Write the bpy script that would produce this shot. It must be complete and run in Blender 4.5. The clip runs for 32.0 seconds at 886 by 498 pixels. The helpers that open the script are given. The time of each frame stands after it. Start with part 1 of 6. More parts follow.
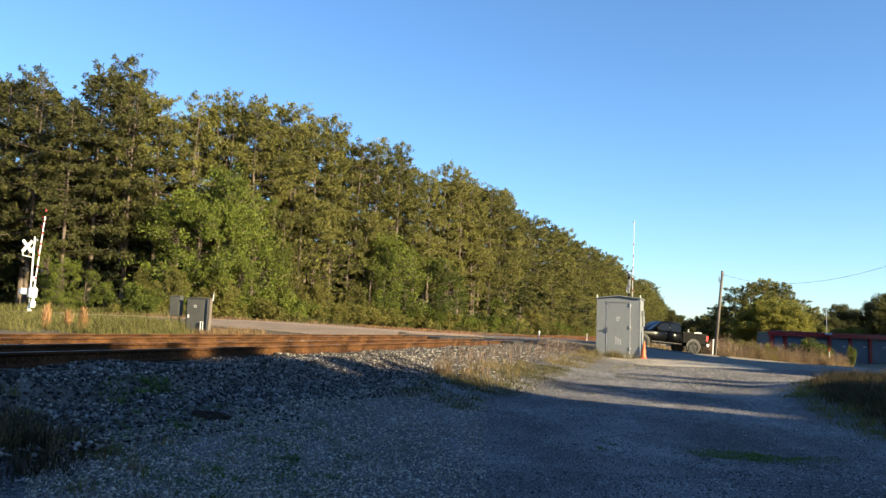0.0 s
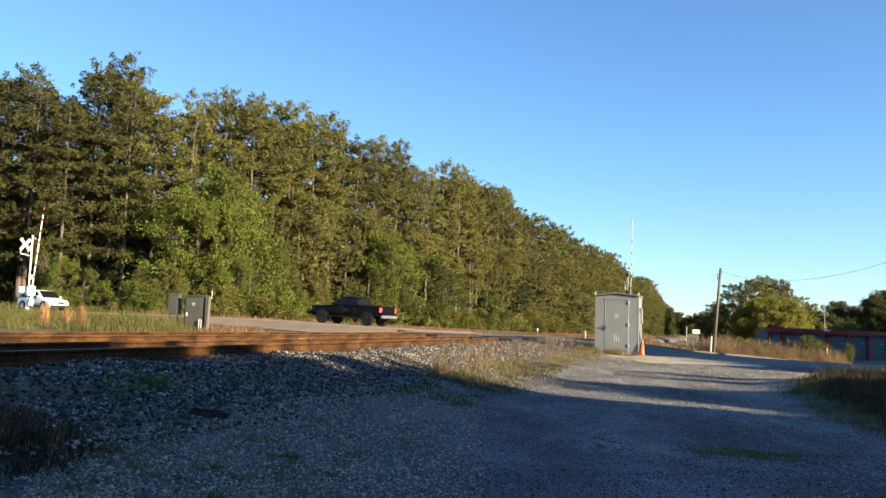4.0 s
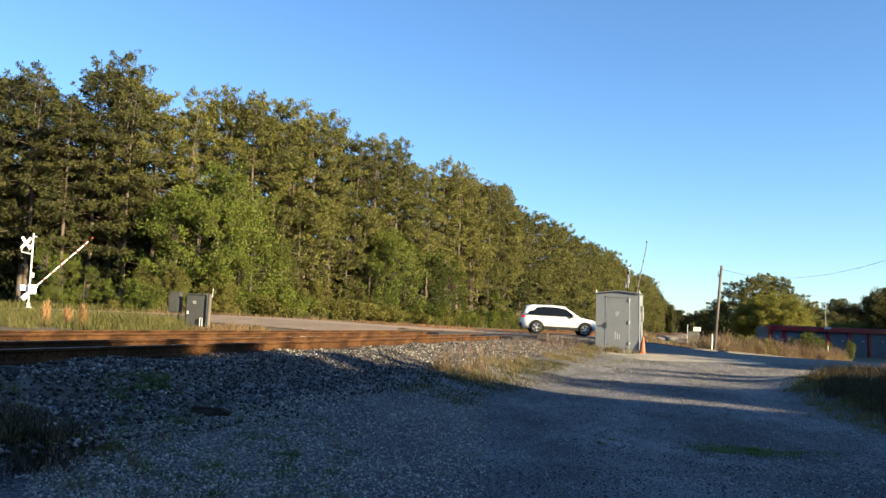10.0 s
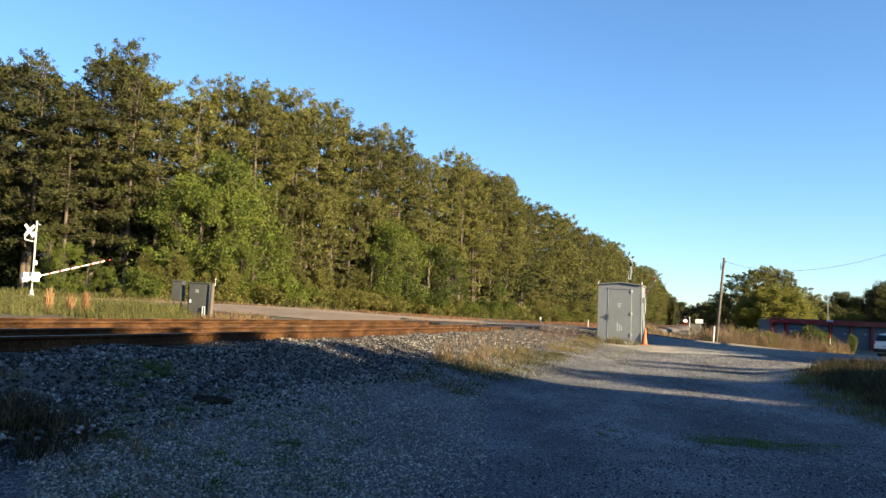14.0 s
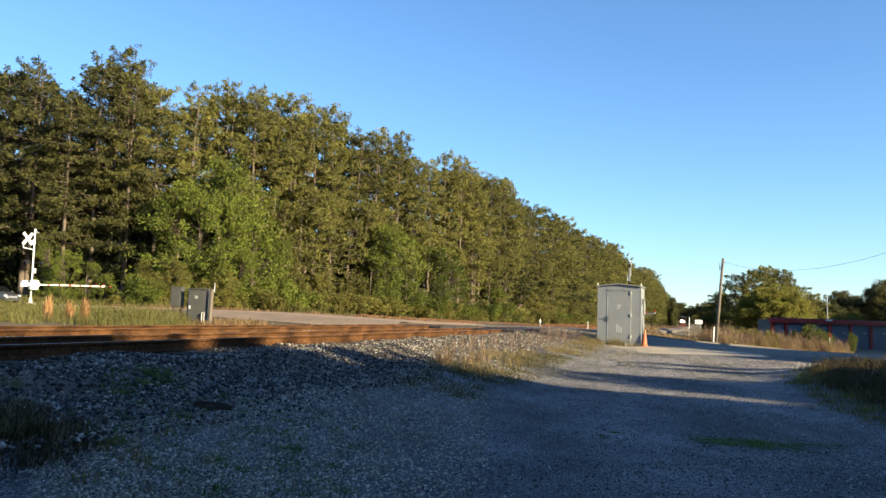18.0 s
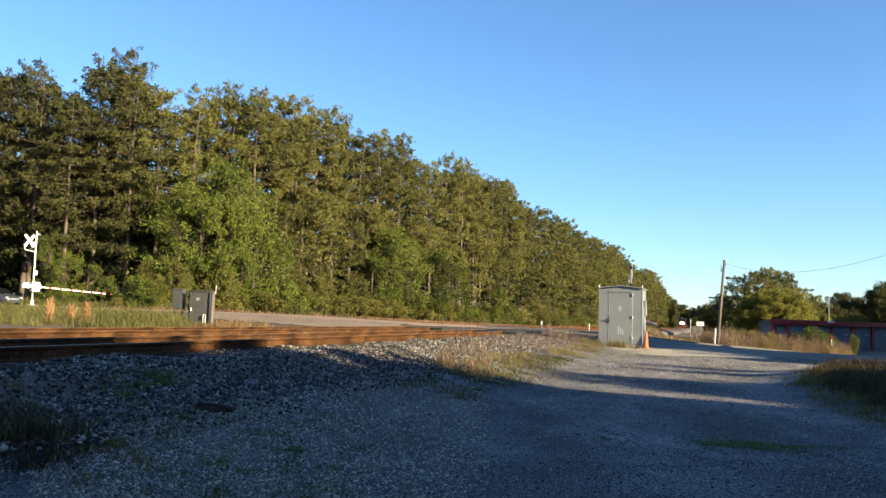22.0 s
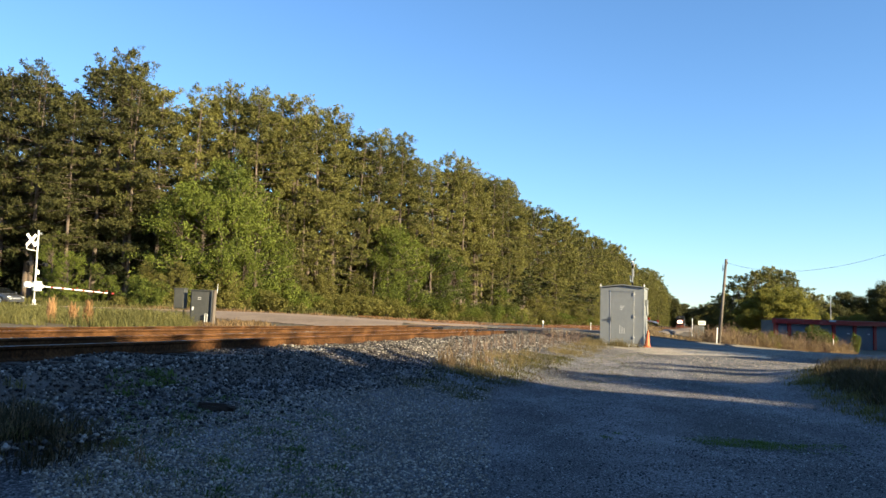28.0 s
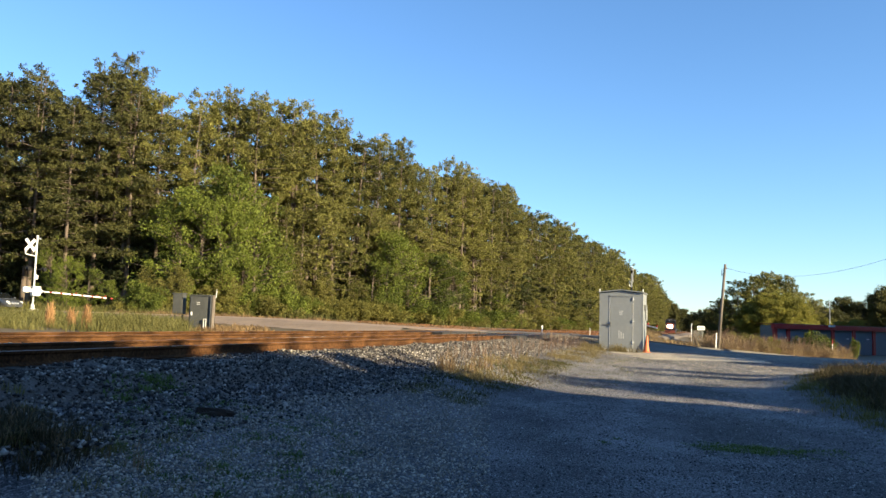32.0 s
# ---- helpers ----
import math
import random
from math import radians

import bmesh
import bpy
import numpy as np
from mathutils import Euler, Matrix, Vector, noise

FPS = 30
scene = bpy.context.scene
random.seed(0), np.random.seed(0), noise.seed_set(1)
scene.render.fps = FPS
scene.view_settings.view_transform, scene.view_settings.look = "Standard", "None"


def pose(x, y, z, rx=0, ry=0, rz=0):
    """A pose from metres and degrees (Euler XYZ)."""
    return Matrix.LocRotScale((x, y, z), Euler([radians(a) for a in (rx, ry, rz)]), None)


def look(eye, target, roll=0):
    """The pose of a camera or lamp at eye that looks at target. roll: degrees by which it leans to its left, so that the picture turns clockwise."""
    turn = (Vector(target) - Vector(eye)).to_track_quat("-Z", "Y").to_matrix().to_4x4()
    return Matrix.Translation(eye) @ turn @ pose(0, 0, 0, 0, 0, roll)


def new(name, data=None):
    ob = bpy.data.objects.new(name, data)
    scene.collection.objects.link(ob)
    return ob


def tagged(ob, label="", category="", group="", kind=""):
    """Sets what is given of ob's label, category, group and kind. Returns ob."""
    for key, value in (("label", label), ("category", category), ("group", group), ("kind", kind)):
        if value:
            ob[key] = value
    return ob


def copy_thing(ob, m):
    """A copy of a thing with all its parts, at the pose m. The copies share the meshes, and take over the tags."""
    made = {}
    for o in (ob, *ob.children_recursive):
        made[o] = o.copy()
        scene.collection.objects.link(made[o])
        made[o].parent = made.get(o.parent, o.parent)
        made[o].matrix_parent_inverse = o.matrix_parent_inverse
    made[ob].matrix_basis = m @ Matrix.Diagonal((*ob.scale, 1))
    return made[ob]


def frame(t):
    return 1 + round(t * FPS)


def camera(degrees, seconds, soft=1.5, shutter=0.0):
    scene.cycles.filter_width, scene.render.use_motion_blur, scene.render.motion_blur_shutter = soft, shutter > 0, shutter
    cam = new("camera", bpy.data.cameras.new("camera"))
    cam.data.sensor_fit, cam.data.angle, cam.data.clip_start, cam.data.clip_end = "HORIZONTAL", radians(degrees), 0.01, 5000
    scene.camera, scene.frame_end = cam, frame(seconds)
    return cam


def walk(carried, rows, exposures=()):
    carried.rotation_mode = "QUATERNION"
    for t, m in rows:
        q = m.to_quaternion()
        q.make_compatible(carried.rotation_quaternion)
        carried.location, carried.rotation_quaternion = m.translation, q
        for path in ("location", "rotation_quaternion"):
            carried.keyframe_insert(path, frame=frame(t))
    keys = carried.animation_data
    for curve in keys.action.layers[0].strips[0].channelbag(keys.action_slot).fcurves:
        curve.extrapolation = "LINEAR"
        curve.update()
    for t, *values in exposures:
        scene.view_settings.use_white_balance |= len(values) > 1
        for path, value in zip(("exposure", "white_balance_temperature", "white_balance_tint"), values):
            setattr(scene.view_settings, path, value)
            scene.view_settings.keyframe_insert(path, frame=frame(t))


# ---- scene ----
from collections import namedtuple

# ================= camera and its path =================
EYE = (0.0, 0.0, 1.5)
cam = camera(58, 32.0, soft=1.5)


def aim(yaw, pitch, roll):
    """The camera's pose: yaw to the right and pitch upwards from the y axis, in degrees."""
    a, b = radians(yaw), radians(pitch)
    way = Vector((math.sin(a) * math.cos(b), math.cos(a) * math.cos(b), math.sin(b)))
    return look(EYE, Vector(EYE) + way * 10, roll)


# seconds, yaw, pitch, roll of the camera, which stands in one spot and sways
SWAY = [
    (0, -0.073, 5.557, 2.031), (0.5, -0.019, 5.588, 1.958), (1, -0.009, 5.355, 1.936), (1.5, -0.008, 5.302, 1.883),
    (2, -0.004, 5.331, 1.898), (2.5, -0.012, 5.226, 1.913), (3, 0.007, 5.400, 1.920), (3.5, 0.047, 5.409, 1.946),
    (5.5, 0.018, 5.289, 1.813), (6, 0.018, 5.294, 1.821), (6.5, 0.029, 5.328, 1.846), (7, -0.004, 5.280, 1.849),
    (7.5, -0.001, 5.210, 1.872), (8, 0.004, 5.211, 1.880), (8.5, 0.000, 5.189, 1.860), (9, 0.000, 5.189, 1.860),
    (9.5, 0.003, 5.251, 1.868), (10, -0.001, 5.240, 1.866), (10.5, -0.064, 5.418, 1.852), (11, -0.089, 5.020, 1.843),
    (11.5, -0.111, 5.135, 1.901), (12, -0.064, 5.416, 1.815), (12.5, -0.117, 5.499, 1.744), (13, -0.116, 5.402, 1.789),
    (13.5, -0.156, 5.387, 1.696), (14, -0.163, 4.546, 2.257), (14.5, -0.402, 3.736, 2.568), (16.5, -0.074, 4.646, 1.712),
    (17, -0.089, 4.656, 1.663), (17.5, -0.095, 4.771, 1.632), (18, -0.087, 4.796, 1.628), (18.5, -0.105, 4.832, 1.640),
    (19, -0.142, 4.752, 1.608), (19.5, -0.082, 4.866, 1.599), (20, -0.109, 4.876, 1.562), (20.5, -0.148, 4.856, 1.591),
    (21, -0.148, 4.835, 1.571), (21.5, -0.145, 4.952, 1.565), (22, -0.181, 4.927, 1.603), (22.5, -0.199, 4.851, 1.613),
    (23, -0.204, 4.854, 1.596), (23.5, -0.226, 4.828, 1.536), (24, -0.204, 4.898, 1.565), (24.5, -0.204, 4.904, 1.583),
    (25, -0.223, 4.839, 1.606), (25.5, -0.241, 4.848, 1.610), (27.5, -0.293, 4.849, 1.566), (28, -0.287, 4.866, 1.593),
    (28.5, -0.307, 4.889, 1.587), (29, -0.311, 4.889, 1.592), (29.5, -0.278, 4.843, 1.630), (30, -0.268, 5.077, 1.701),
    (30.5, -0.171, 5.319, 1.742), (31, -0.189, 5.201, 1.683), (31.5, -0.215, 5.282, 1.622), (32, -0.230, 5.228, 1.605),
]
walk(cam, [(t, aim(a, b, c)) for t, a, b, c in SWAY], exposures=[(0.0, 1.99, 5400, 7), (32.0, 1.99, 5400, 7)])

# ================= light =================
SUN_EL, SUN_AZ = 18.0, 124.0          # degrees; azimuth clockwise from the y axis
world = bpy.data.worlds.new("sky")
scene.world = world
world.use_nodes = True
wn = world.node_tree.nodes
wl = world.node_tree.links
sky = wn.new("ShaderNodeTexSky")
sky.sky_type = "NISHITA"
sky.sun_disc = False
sky.sun_elevation = radians(SUN_EL)
sky.sun_rotation = radians(SUN_AZ)
sky.air_density, sky.dust_density, sky.ozone_density = 1.0, 0.2, 3.0
wl.new(sky.outputs[0], wn["Background"].inputs[0])
wn["Background"].inputs[1].default_value = 0.054
sun_data = bpy.data.lights.new("sun", "SUN")
sun_data.energy, sun_data.angle, sun_data.color = 5.0, radians(0.5), (1.0, 0.73, 0.37)
sun = new("sun", sun_data)
AZ, EL = radians(SUN_AZ), radians(SUN_EL)
to_sun = Vector((math.sin(AZ) * math.cos(EL), math.cos(AZ) * math.cos(EL), math.sin(EL)))
sun.matrix_world = look(to_sun * 200, (0, 0, 0))

# ================= small mesh tools =================
rnd = random.Random(7)


def smooth(a, b, x):
    t = min(1.0, max(0.0, (x - a) / (b - a)))
    return t * t * (3 - 2 * t)


def table(rows):
    """A smooth curve through rows of (x, y): monotone between rows, level ends continued straight."""
    xs, ys = [r[0] for r in rows], [r[1] for r in rows]
    n = len(xs)
    d = [(ys[i + 1] - ys[i]) / (xs[i + 1] - xs[i]) for i in range(n - 1)]
    m = [d[0]] + [0.0 if d[i - 1] * d[i] <= 0 else 2 * d[i - 1] * d[i] / (d[i - 1] + d[i]) for i in range(1, n - 1)] + [d[-1]]

    def at(x):
        if x <= xs[0]:
            return ys[0] + m[0] * (x - xs[0])
        if x >= xs[-1]:
            return ys[-1] + m[-1] * (x - xs[-1])
        i = max(k for k in range(n - 1) if xs[k] <= x)
        h = xs[i + 1] - xs[i]
        t = (x - xs[i]) / h
        return ((1 + 2 * t) * (1 - t) ** 2 * ys[i] + t * (1 - t) ** 2 * h * m[i]
                + t * t * (3 - 2 * t) * ys[i + 1] + t * t * (t - 1) * h * m[i + 1])
    return at


def mesh_from(name, verts, faces, mats, mat_ids=None, shade=False):
    me = bpy.data.meshes.new(name)
    me.from_pydata(verts, [], faces)
    for m in (mats if isinstance(mats, (list, tuple)) else [mats]):
        me.materials.append(m)
    if mat_ids is not None:
        me.polygons.foreach_set("material_index", mat_ids)
    if shade:
        me.polygons.foreach_set("use_smooth", [True] * len(me.polygons))
    me.update()
    return me


def part(name, bm, material, parent=None, label="", m=None, bevel=0.0, shade=False):
    """Links a bmesh as one mesh object under a thing or a part."""
    if bevel:
        bmesh.ops.bevel(bm, geom=bm.edges[:], offset=bevel, segments=2, affect="EDGES", clamp_overlap=True)
    me = bpy.data.meshes.new(name)
    bm.to_mesh(me)
    bm.free()
    for one in (material if isinstance(material, (list, tuple)) else [material]):
        me.materials.append(one)
    if shade:
        for p in me.polygons:
            p.use_smooth = True
    ob = new(name, me)
    if m is not None:
        ob.matrix_basis = m
    if parent is not None:
        ob.parent = parent
    if label:
        tagged(ob, label)
    return ob


def empty(name, m, label, category, group="", kind=""):
    ob = new(name)
    ob.matrix_basis = m
    return tagged(ob, label, category, group, kind)


def box(bm, x0, x1, y0, y1, z0, z1, bevel=0.0):
    r = bmesh.ops.create_cube(bm, size=1.0, matrix=Matrix.LocRotScale(
        ((x0 + x1) / 2, (y0 + y1) / 2, (z0 + z1) / 2), None, (x1 - x0, y1 - y0, z1 - z0)))
    if bevel:
        edges = list({e for v in r["verts"] for e in v.link_edges})
        bmesh.ops.bevel(bm, geom=edges, offset=bevel, segments=2, affect="EDGES", clamp_overlap=True)
    return bm


def boxed(x0, x1, y0, y1, z0, z1, bevel=0.0):
    return box(bmesh.new(), x0, x1, y0, y1, z0, z1, bevel)


def rod(bm, p, q, r0, r1=None, seg=10):
    """A tapered round bar from p to q."""
    p, q = Vector(p), Vector(q)
    v = q - p
    m = Matrix.Translation((p + q) / 2) @ v.to_track_quat("Z", "Y").to_matrix().to_4x4()
    bmesh.ops.create_cone(bm, cap_ends=True, segments=seg, radius1=r0, radius2=r0 if r1 is None else r1, depth=v.length, matrix=m)
    return bm


def rodded(p, q, r0, r1=None, seg=10):
    return rod(bmesh.new(), p, q, r0, r1, seg)


def prism(bm, pts, y0, y1):
    """A profile of (x, z) points pushed along y."""
    a = [bm.verts.new((x, y0, z)) for x, z in pts]
    b = [bm.verts.new((x, y1, z)) for x, z in pts]
    n = len(pts)
    for i in range(n):
        bm.faces.new((a[i], a[(i + 1) % n], b[(i + 1) % n], b[i]))
    bm.faces.new(a[::-1])
    bm.faces.new(b)
    bmesh.ops.recalc_face_normals(bm, faces=bm.faces[:])
    return bm


def lathe(bm, profile, seg=24, axis="z", at=(0, 0, 0), caps=True):
    """A closed ring of (radius, height) points turned about an axis."""
    rings = []
    for r, h in profile:
        ring = []
        for k in range(seg):
            c, s = math.cos(2 * math.pi * k / seg) * r, math.sin(2 * math.pi * k / seg) * r
            p = (c, s, h) if axis == "z" else (c, h, s)
            ring.append(bm.verts.new((p[0] + at[0], p[1] + at[1], p[2] + at[2])))
        rings.append(ring)
    for a, b in zip(rings, rings[1:]):
        for k in range(seg):
            bm.faces.new((a[k], a[(k + 1) % seg], b[(k + 1) % seg], b[k]))
    for ring, turn in ((rings[0], True), (rings[-1], False)):
        if caps and profile[0][0] > 1e-4:
            bm.faces.new(ring[::-1] if turn else ring)
    bmesh.ops.recalc_face_normals(bm, faces=bm.faces[:])
    return bm


# ================= materials =================
def material(name, colour, rough=0.7, metal=0.0, spec=0.5):
    m = bpy.data.materials.new(name)
    m.use_nodes = True
    b = m.node_tree.nodes["Principled BSDF"]
    b.inputs["Base Color"].default_value = (*colour, 1)
    b.inputs["Roughness"].default_value = rough
    b.inputs["Metallic"].default_value = metal
    b.inputs["Specular IOR Level"].default_value = spec
    return m


def varied(name, stops, scale=4.0, fine=40.0, rough=(0.6, 0.9), bump=0.3, dist=0.02, metal=0.0, spec=0.4, objects=0.0, islands=0.0, stretch=(1, 1, 1), detail=6, share=0.5):
    """A surface whose colour runs over stops by noise at two scales, with relief."""
    m = material(name, stops[0][1], rough[1], metal, spec)
    n, l = m.node_tree.nodes, m.node_tree.links
    b = n["Principled BSDF"]
    co = n.new("ShaderNodeTexCoord")
    mp = n.new("ShaderNodeMapping")
    mp.inputs["Scale"].default_value = stretch
    l.new(co.outputs["Object"], mp.inputs["Vector"])
    big, small = n.new("ShaderNodeTexNoise"), n.new("ShaderNodeTexNoise")
    for t, s in ((big, scale), (small, fine)):
        t.inputs["Scale"].default_value = s
        t.inputs["Detail"].default_value = detail
        t.inputs["Roughness"].default_value = 0.65
        l.new(mp.outputs[0], t.inputs["Vector"])
    mix = n.new("ShaderNodeMath")
    mix.operation = "MULTIPLY_ADD"
    mix.inputs[1].default_value = share
    l.new(small.outputs["Fac"], mix.inputs[0])
    half = n.new("ShaderNodeMath")
    half.operation = "MULTIPLY"
    half.inputs[1].default_value = 1 - share
    l.new(big.outputs["Fac"], half.inputs[0])
    l.new(half.outputs[0], mix.inputs[2])
    value = mix.outputs[0]
    for amount, node, socket in ((objects, "ShaderNodeObjectInfo", "Random"), (islands, "ShaderNodeNewGeometry", "Random Per Island")):
        if amount:
            info, add = n.new(node), n.new("ShaderNodeMath")
            add.operation = "MULTIPLY_ADD"
            add.inputs[1].default_value = amount
            l.new(info.outputs[socket], add.inputs[0])
            off = n.new("ShaderNodeMath")
            off.operation = "SUBTRACT"
            off.inputs[1].default_value = amount / 2
            l.new(value, off.inputs[0])
            l.new(off.outputs[0], add.inputs[2])
            value = add.outputs[0]
    ramp = n.new("ShaderNodeValToRGB")
    el = ramp.color_ramp.elements
    while len(el) < len(stops):
        el.new(0.5)
    for s, (p, c) in zip(el, stops):
        s.position, s.color = p, (*c, 1)
    l.new(value, ramp.inputs[0])
    l.new(ramp.outputs[0], b.inputs["Base Color"])
    rr = n.new("ShaderNodeMapRange")
    rr.inputs["To Min"].default_value, rr.inputs["To Max"].default_value = rough
    l.new(small.outputs["Fac"], rr.inputs["Value"])
    l.new(rr.outputs[0], b.inputs["Roughness"])
    if bump:
        bp = n.new("ShaderNodeBump")
        bp.inputs["Strength"].default_value, bp.inputs["Distance"].default_value = bump, dist
        l.new(small.outputs["Fac"], bp.inputs["Height"])
        l.new(bp.outputs[0], b.inputs["Normal"])
    return m


def foliage(name, dark, light, through_light=0.25, islands=0.35):
    """Leaves: colour by leaf and by tree, a little light shining through."""
    m = varied(name, [(0.2, dark), (0.8, light)], scale=0.35, fine=3.0, rough=(0.6, 0.8), bump=0, islands=islands, objects=0.3, spec=0.2, detail=2)
    n, l = m.node_tree.nodes, m.node_tree.links
    b = n["Principled BSDF"]
    tr, mixer = n.new("ShaderNodeBsdfTranslucent"), n.new("ShaderNodeMixShader")
    l.new(b.inputs["Base Color"].links[0].from_socket, tr.inputs["Color"])
    mixer.inputs[0].default_value = through_light
    l.new(b.outputs[0], mixer.inputs[1])
    l.new(tr.outputs[0], mixer.inputs[2])
    l.new(mixer.outputs[0], n["Material Output"].inputs["Surface"])
    return m


M_GROUND = varied("field_soil", [(0.25, (0.0470, 0.0437, 0.0202)), (0.5, (0.0941, 0.0739, 0.0370)), (0.75, (0.1344, 0.1075, 0.0571))], 0.25, 6, bump=0.6, dist=0.05)
M_GRAVEL = varied("lot_gravel", [(0.38, (0.0080, 0.0077, 0.0083)), (0.49, (0.0610, 0.0580, 0.0615)), (0.61, (0.285, 0.272, 0.278))], 0.38, 30, bump=1.0, dist=0.04, rough=(0.75, 0.95), share=0.64, detail=9, stretch=(1.5, 0.8, 1))
# two tones of one road; the darker eastern asphalt also holds some shade
M_ROAD = varied("asphalt", [(0.35, (0.052, 0.048, 0.043)), (0.65, (0.118, 0.107, 0.094))], 0.4, 45, bump=0.3, dist=0.01, rough=(0.7, 0.9))
M_TANROAD = varied("worn_tan_road", [(0.35, (0.175, 0.124, 0.082)), (0.65, (0.300, 0.220, 0.152))], 0.5, 45, bump=0.3, dist=0.01, rough=(0.75, 0.92))
M_DUST = varied("dusty_shoulder", [(0.35, (0.130, 0.094, 0.062)), (0.65, (0.260, 0.196, 0.138))], 0.5, 30, bump=0.4, dist=0.02, rough=(0.8, 0.95))
M_BALLAST = varied("ballast_bed", [(0.3, (0.034, 0.027, 0.021)), (0.7, (0.155, 0.126, 0.100))], 1.2, 28, bump=0.9, dist=0.03)
M_STONE = varied("ballast_stone", [(0.1, (0.0085, 0.0074, 0.0066)), (0.5, (0.0580, 0.0515, 0.0455)), (0.78, (0.160, 0.143, 0.124)), (0.94, (0.40, 0.37, 0.325))], 0.9, 30, bump=0.2, islands=0.9, rough=(0.75, 0.95))
M_PEBBLE = varied("gravel_pebble", [(0.1, (0.030, 0.0315, 0.033)), (0.6, (0.112, 0.116, 0.119)), (0.96, (0.37, 0.368, 0.36))], 0.9, 30, bump=0.1, islands=0.9, rough=(0.75, 0.95))
# rust whose wide dark blotches also stand for dappled shade
M_RUST = varied("shade_blotched_rust", [(0.36, (0.0075, 0.0040, 0.0023)), (0.49, (0.046, 0.0215, 0.0080)), (0.66, (0.145, 0.071, 0.027))], 1.1, 25, bump=0.4, dist=0.004, rough=(0.8, 0.97), spec=0.1)
# paler sandy tone that also holds the sunlight by the hut
M_SAND = varied("sandy_gravel", [(0.36, (0.16, 0.134, 0.092)), (0.5, (0.31, 0.265, 0.195)), (0.64, (0.58, 0.51, 0.39))], 0.5, 20, bump=0.9, dist=0.03, rough=(0.75, 0.95), share=0.7, detail=9)
M_SANDPEB = varied("sandy_pebble", [(0.1, (0.14, 0.122, 0.096)), (0.6, (0.27, 0.24, 0.19)), (0.96, (0.50, 0.455, 0.375))], 0.9, 30, bump=0.1, islands=0.9, rough=(0.75, 0.95))
M_RUNNING = varied("worn_steel", [(0.3, (0.3, 0.27, 0.25)), (0.7, (0.55, 0.52, 0.5))], 3, 40, bump=0.05, rough=(0.25, 0.45), metal=1.0)
M_TIE = varied("creosoted_wood", [(0.3, (0.0256, 0.0176, 0.0120)), (0.7, (0.0896, 0.0648, 0.0448))], 3, 30, bump=0.5, dist=0.01, stretch=(1, 8, 8), objects=0.4)
M_PANEL = varied("crossing_rubber", [(0.3, (0.0100, 0.0100, 0.0100)), (0.7, (0.0300, 0.0290, 0.0275))], 3, 30, bump=0.2)
M_GALV = varied("galvanised_sheet", [(0.3, (0.172, 0.182, 0.190)), (0.55, (0.205, 0.216, 0.223)), (0.75, (0.240, 0.250, 0.254))], 1.2, 9, bump=0.03, dist=0.004, rough=(0.45, 0.65), metal=0.12)
M_GALV_D = varied("weathered_sheet", [(0.3, (0.0850, 0.0872, 0.0840)), (0.7, (0.1615, 0.1625, 0.1560))], 1.5, 16, bump=0.06, dist=0.004, rough=(0.55, 0.75), metal=0.0)
M_CABINET = varied("dark_cabinet_paint", [(0.3, (0.040, 0.041, 0.038)), (0.7, (0.074, 0.075, 0.070))], 1.5, 12, bump=0.05, dist=0.004, rough=(0.5, 0.7))
M_WHITE = varied("white_paint", [(0.25, (0.5332, 0.5332, 0.5160)), (0.6, (0.6880, 0.6880, 0.6794))], 4, 40, bump=0.05, dist=0.003, rough=(0.4, 0.6))
M_RED = varied("red_paint", [(0.3, (0.2, 0.012, 0.012)), (0.7, (0.3, 0.022, 0.02))], 3, 30, bump=0.05, rough=(0.4, 0.6))
M_BLACK = varied("black_paint", [(0.3, (0.0035, 0.0035, 0.0038)), (0.7, (0.0080, 0.0080, 0.0080))], 4, 30, bump=0.05, rough=(0.4, 0.6))
M_POLE = varied("weathered_pole", [(0.3, (0.060, 0.049, 0.040)), (0.7, (0.160, 0.135, 0.110))], 2, 24, bump=0.5, dist=0.01, stretch=(4, 4, 0.4))
M_BARK = varied("pine_bark", [(0.3, (0.042, 0.031, 0.024)), (0.7, (0.150, 0.115, 0.086))], 1.5, 9, bump=0.6, dist=0.03, stretch=(2, 2, 0.5))
M_PINE = foliage("pine_needles", (0.026, 0.032, 0.0080), (0.192, 0.181, 0.042), 0.27, 0.3)
# needles darkened for the wood's shade; also colours a distant dark tree
M_DARKPINE = foliage("dark_and_shaded_needles", (0.011, 0.015, 0.0046), (0.088, 0.086, 0.023), 0.22, 0.3)
M_BRIGHT = foliage("yellow_green_leaves", (0.075, 0.080, 0.014), (0.29, 0.27, 0.045), 0.35)
M_LEAF = foliage("broad_leaves", (0.012, 0.021, 0.0030), (0.145, 0.172, 0.022), 0.28, 0.5)
M_OLIVE = foliage("olive_leaves", (0.0480, 0.0520, 0.0120), (0.2000, 0.1800, 0.0400), 0.35)
# leaf colour darkened to hold the shade inside the wood
M_SHADE = foliage("shade_toned_leaves", (0.0110, 0.0165, 0.0050), (0.0460, 0.0510, 0.0140), 0.2)
M_STRAW = foliage("dry_grass", (0.078, 0.047, 0.022), (0.225, 0.155, 0.076), 0.3)
M_RUSTGRASS = foliage("rusty_grass", (0.1478, 0.0672, 0.0302), (0.2822, 0.1478, 0.0672), 0.3)
M_GRASS = foliage("green_grass", (0.050, 0.055, 0.0135), (0.20, 0.178, 0.053), 0.35)
M_REDSOIL = varied("orange_soil", [(0.3, (0.20, 0.112, 0.062)), (0.7, (0.35, 0.215, 0.125))], 0.3, 6, bump=0.5, dist=0.03)
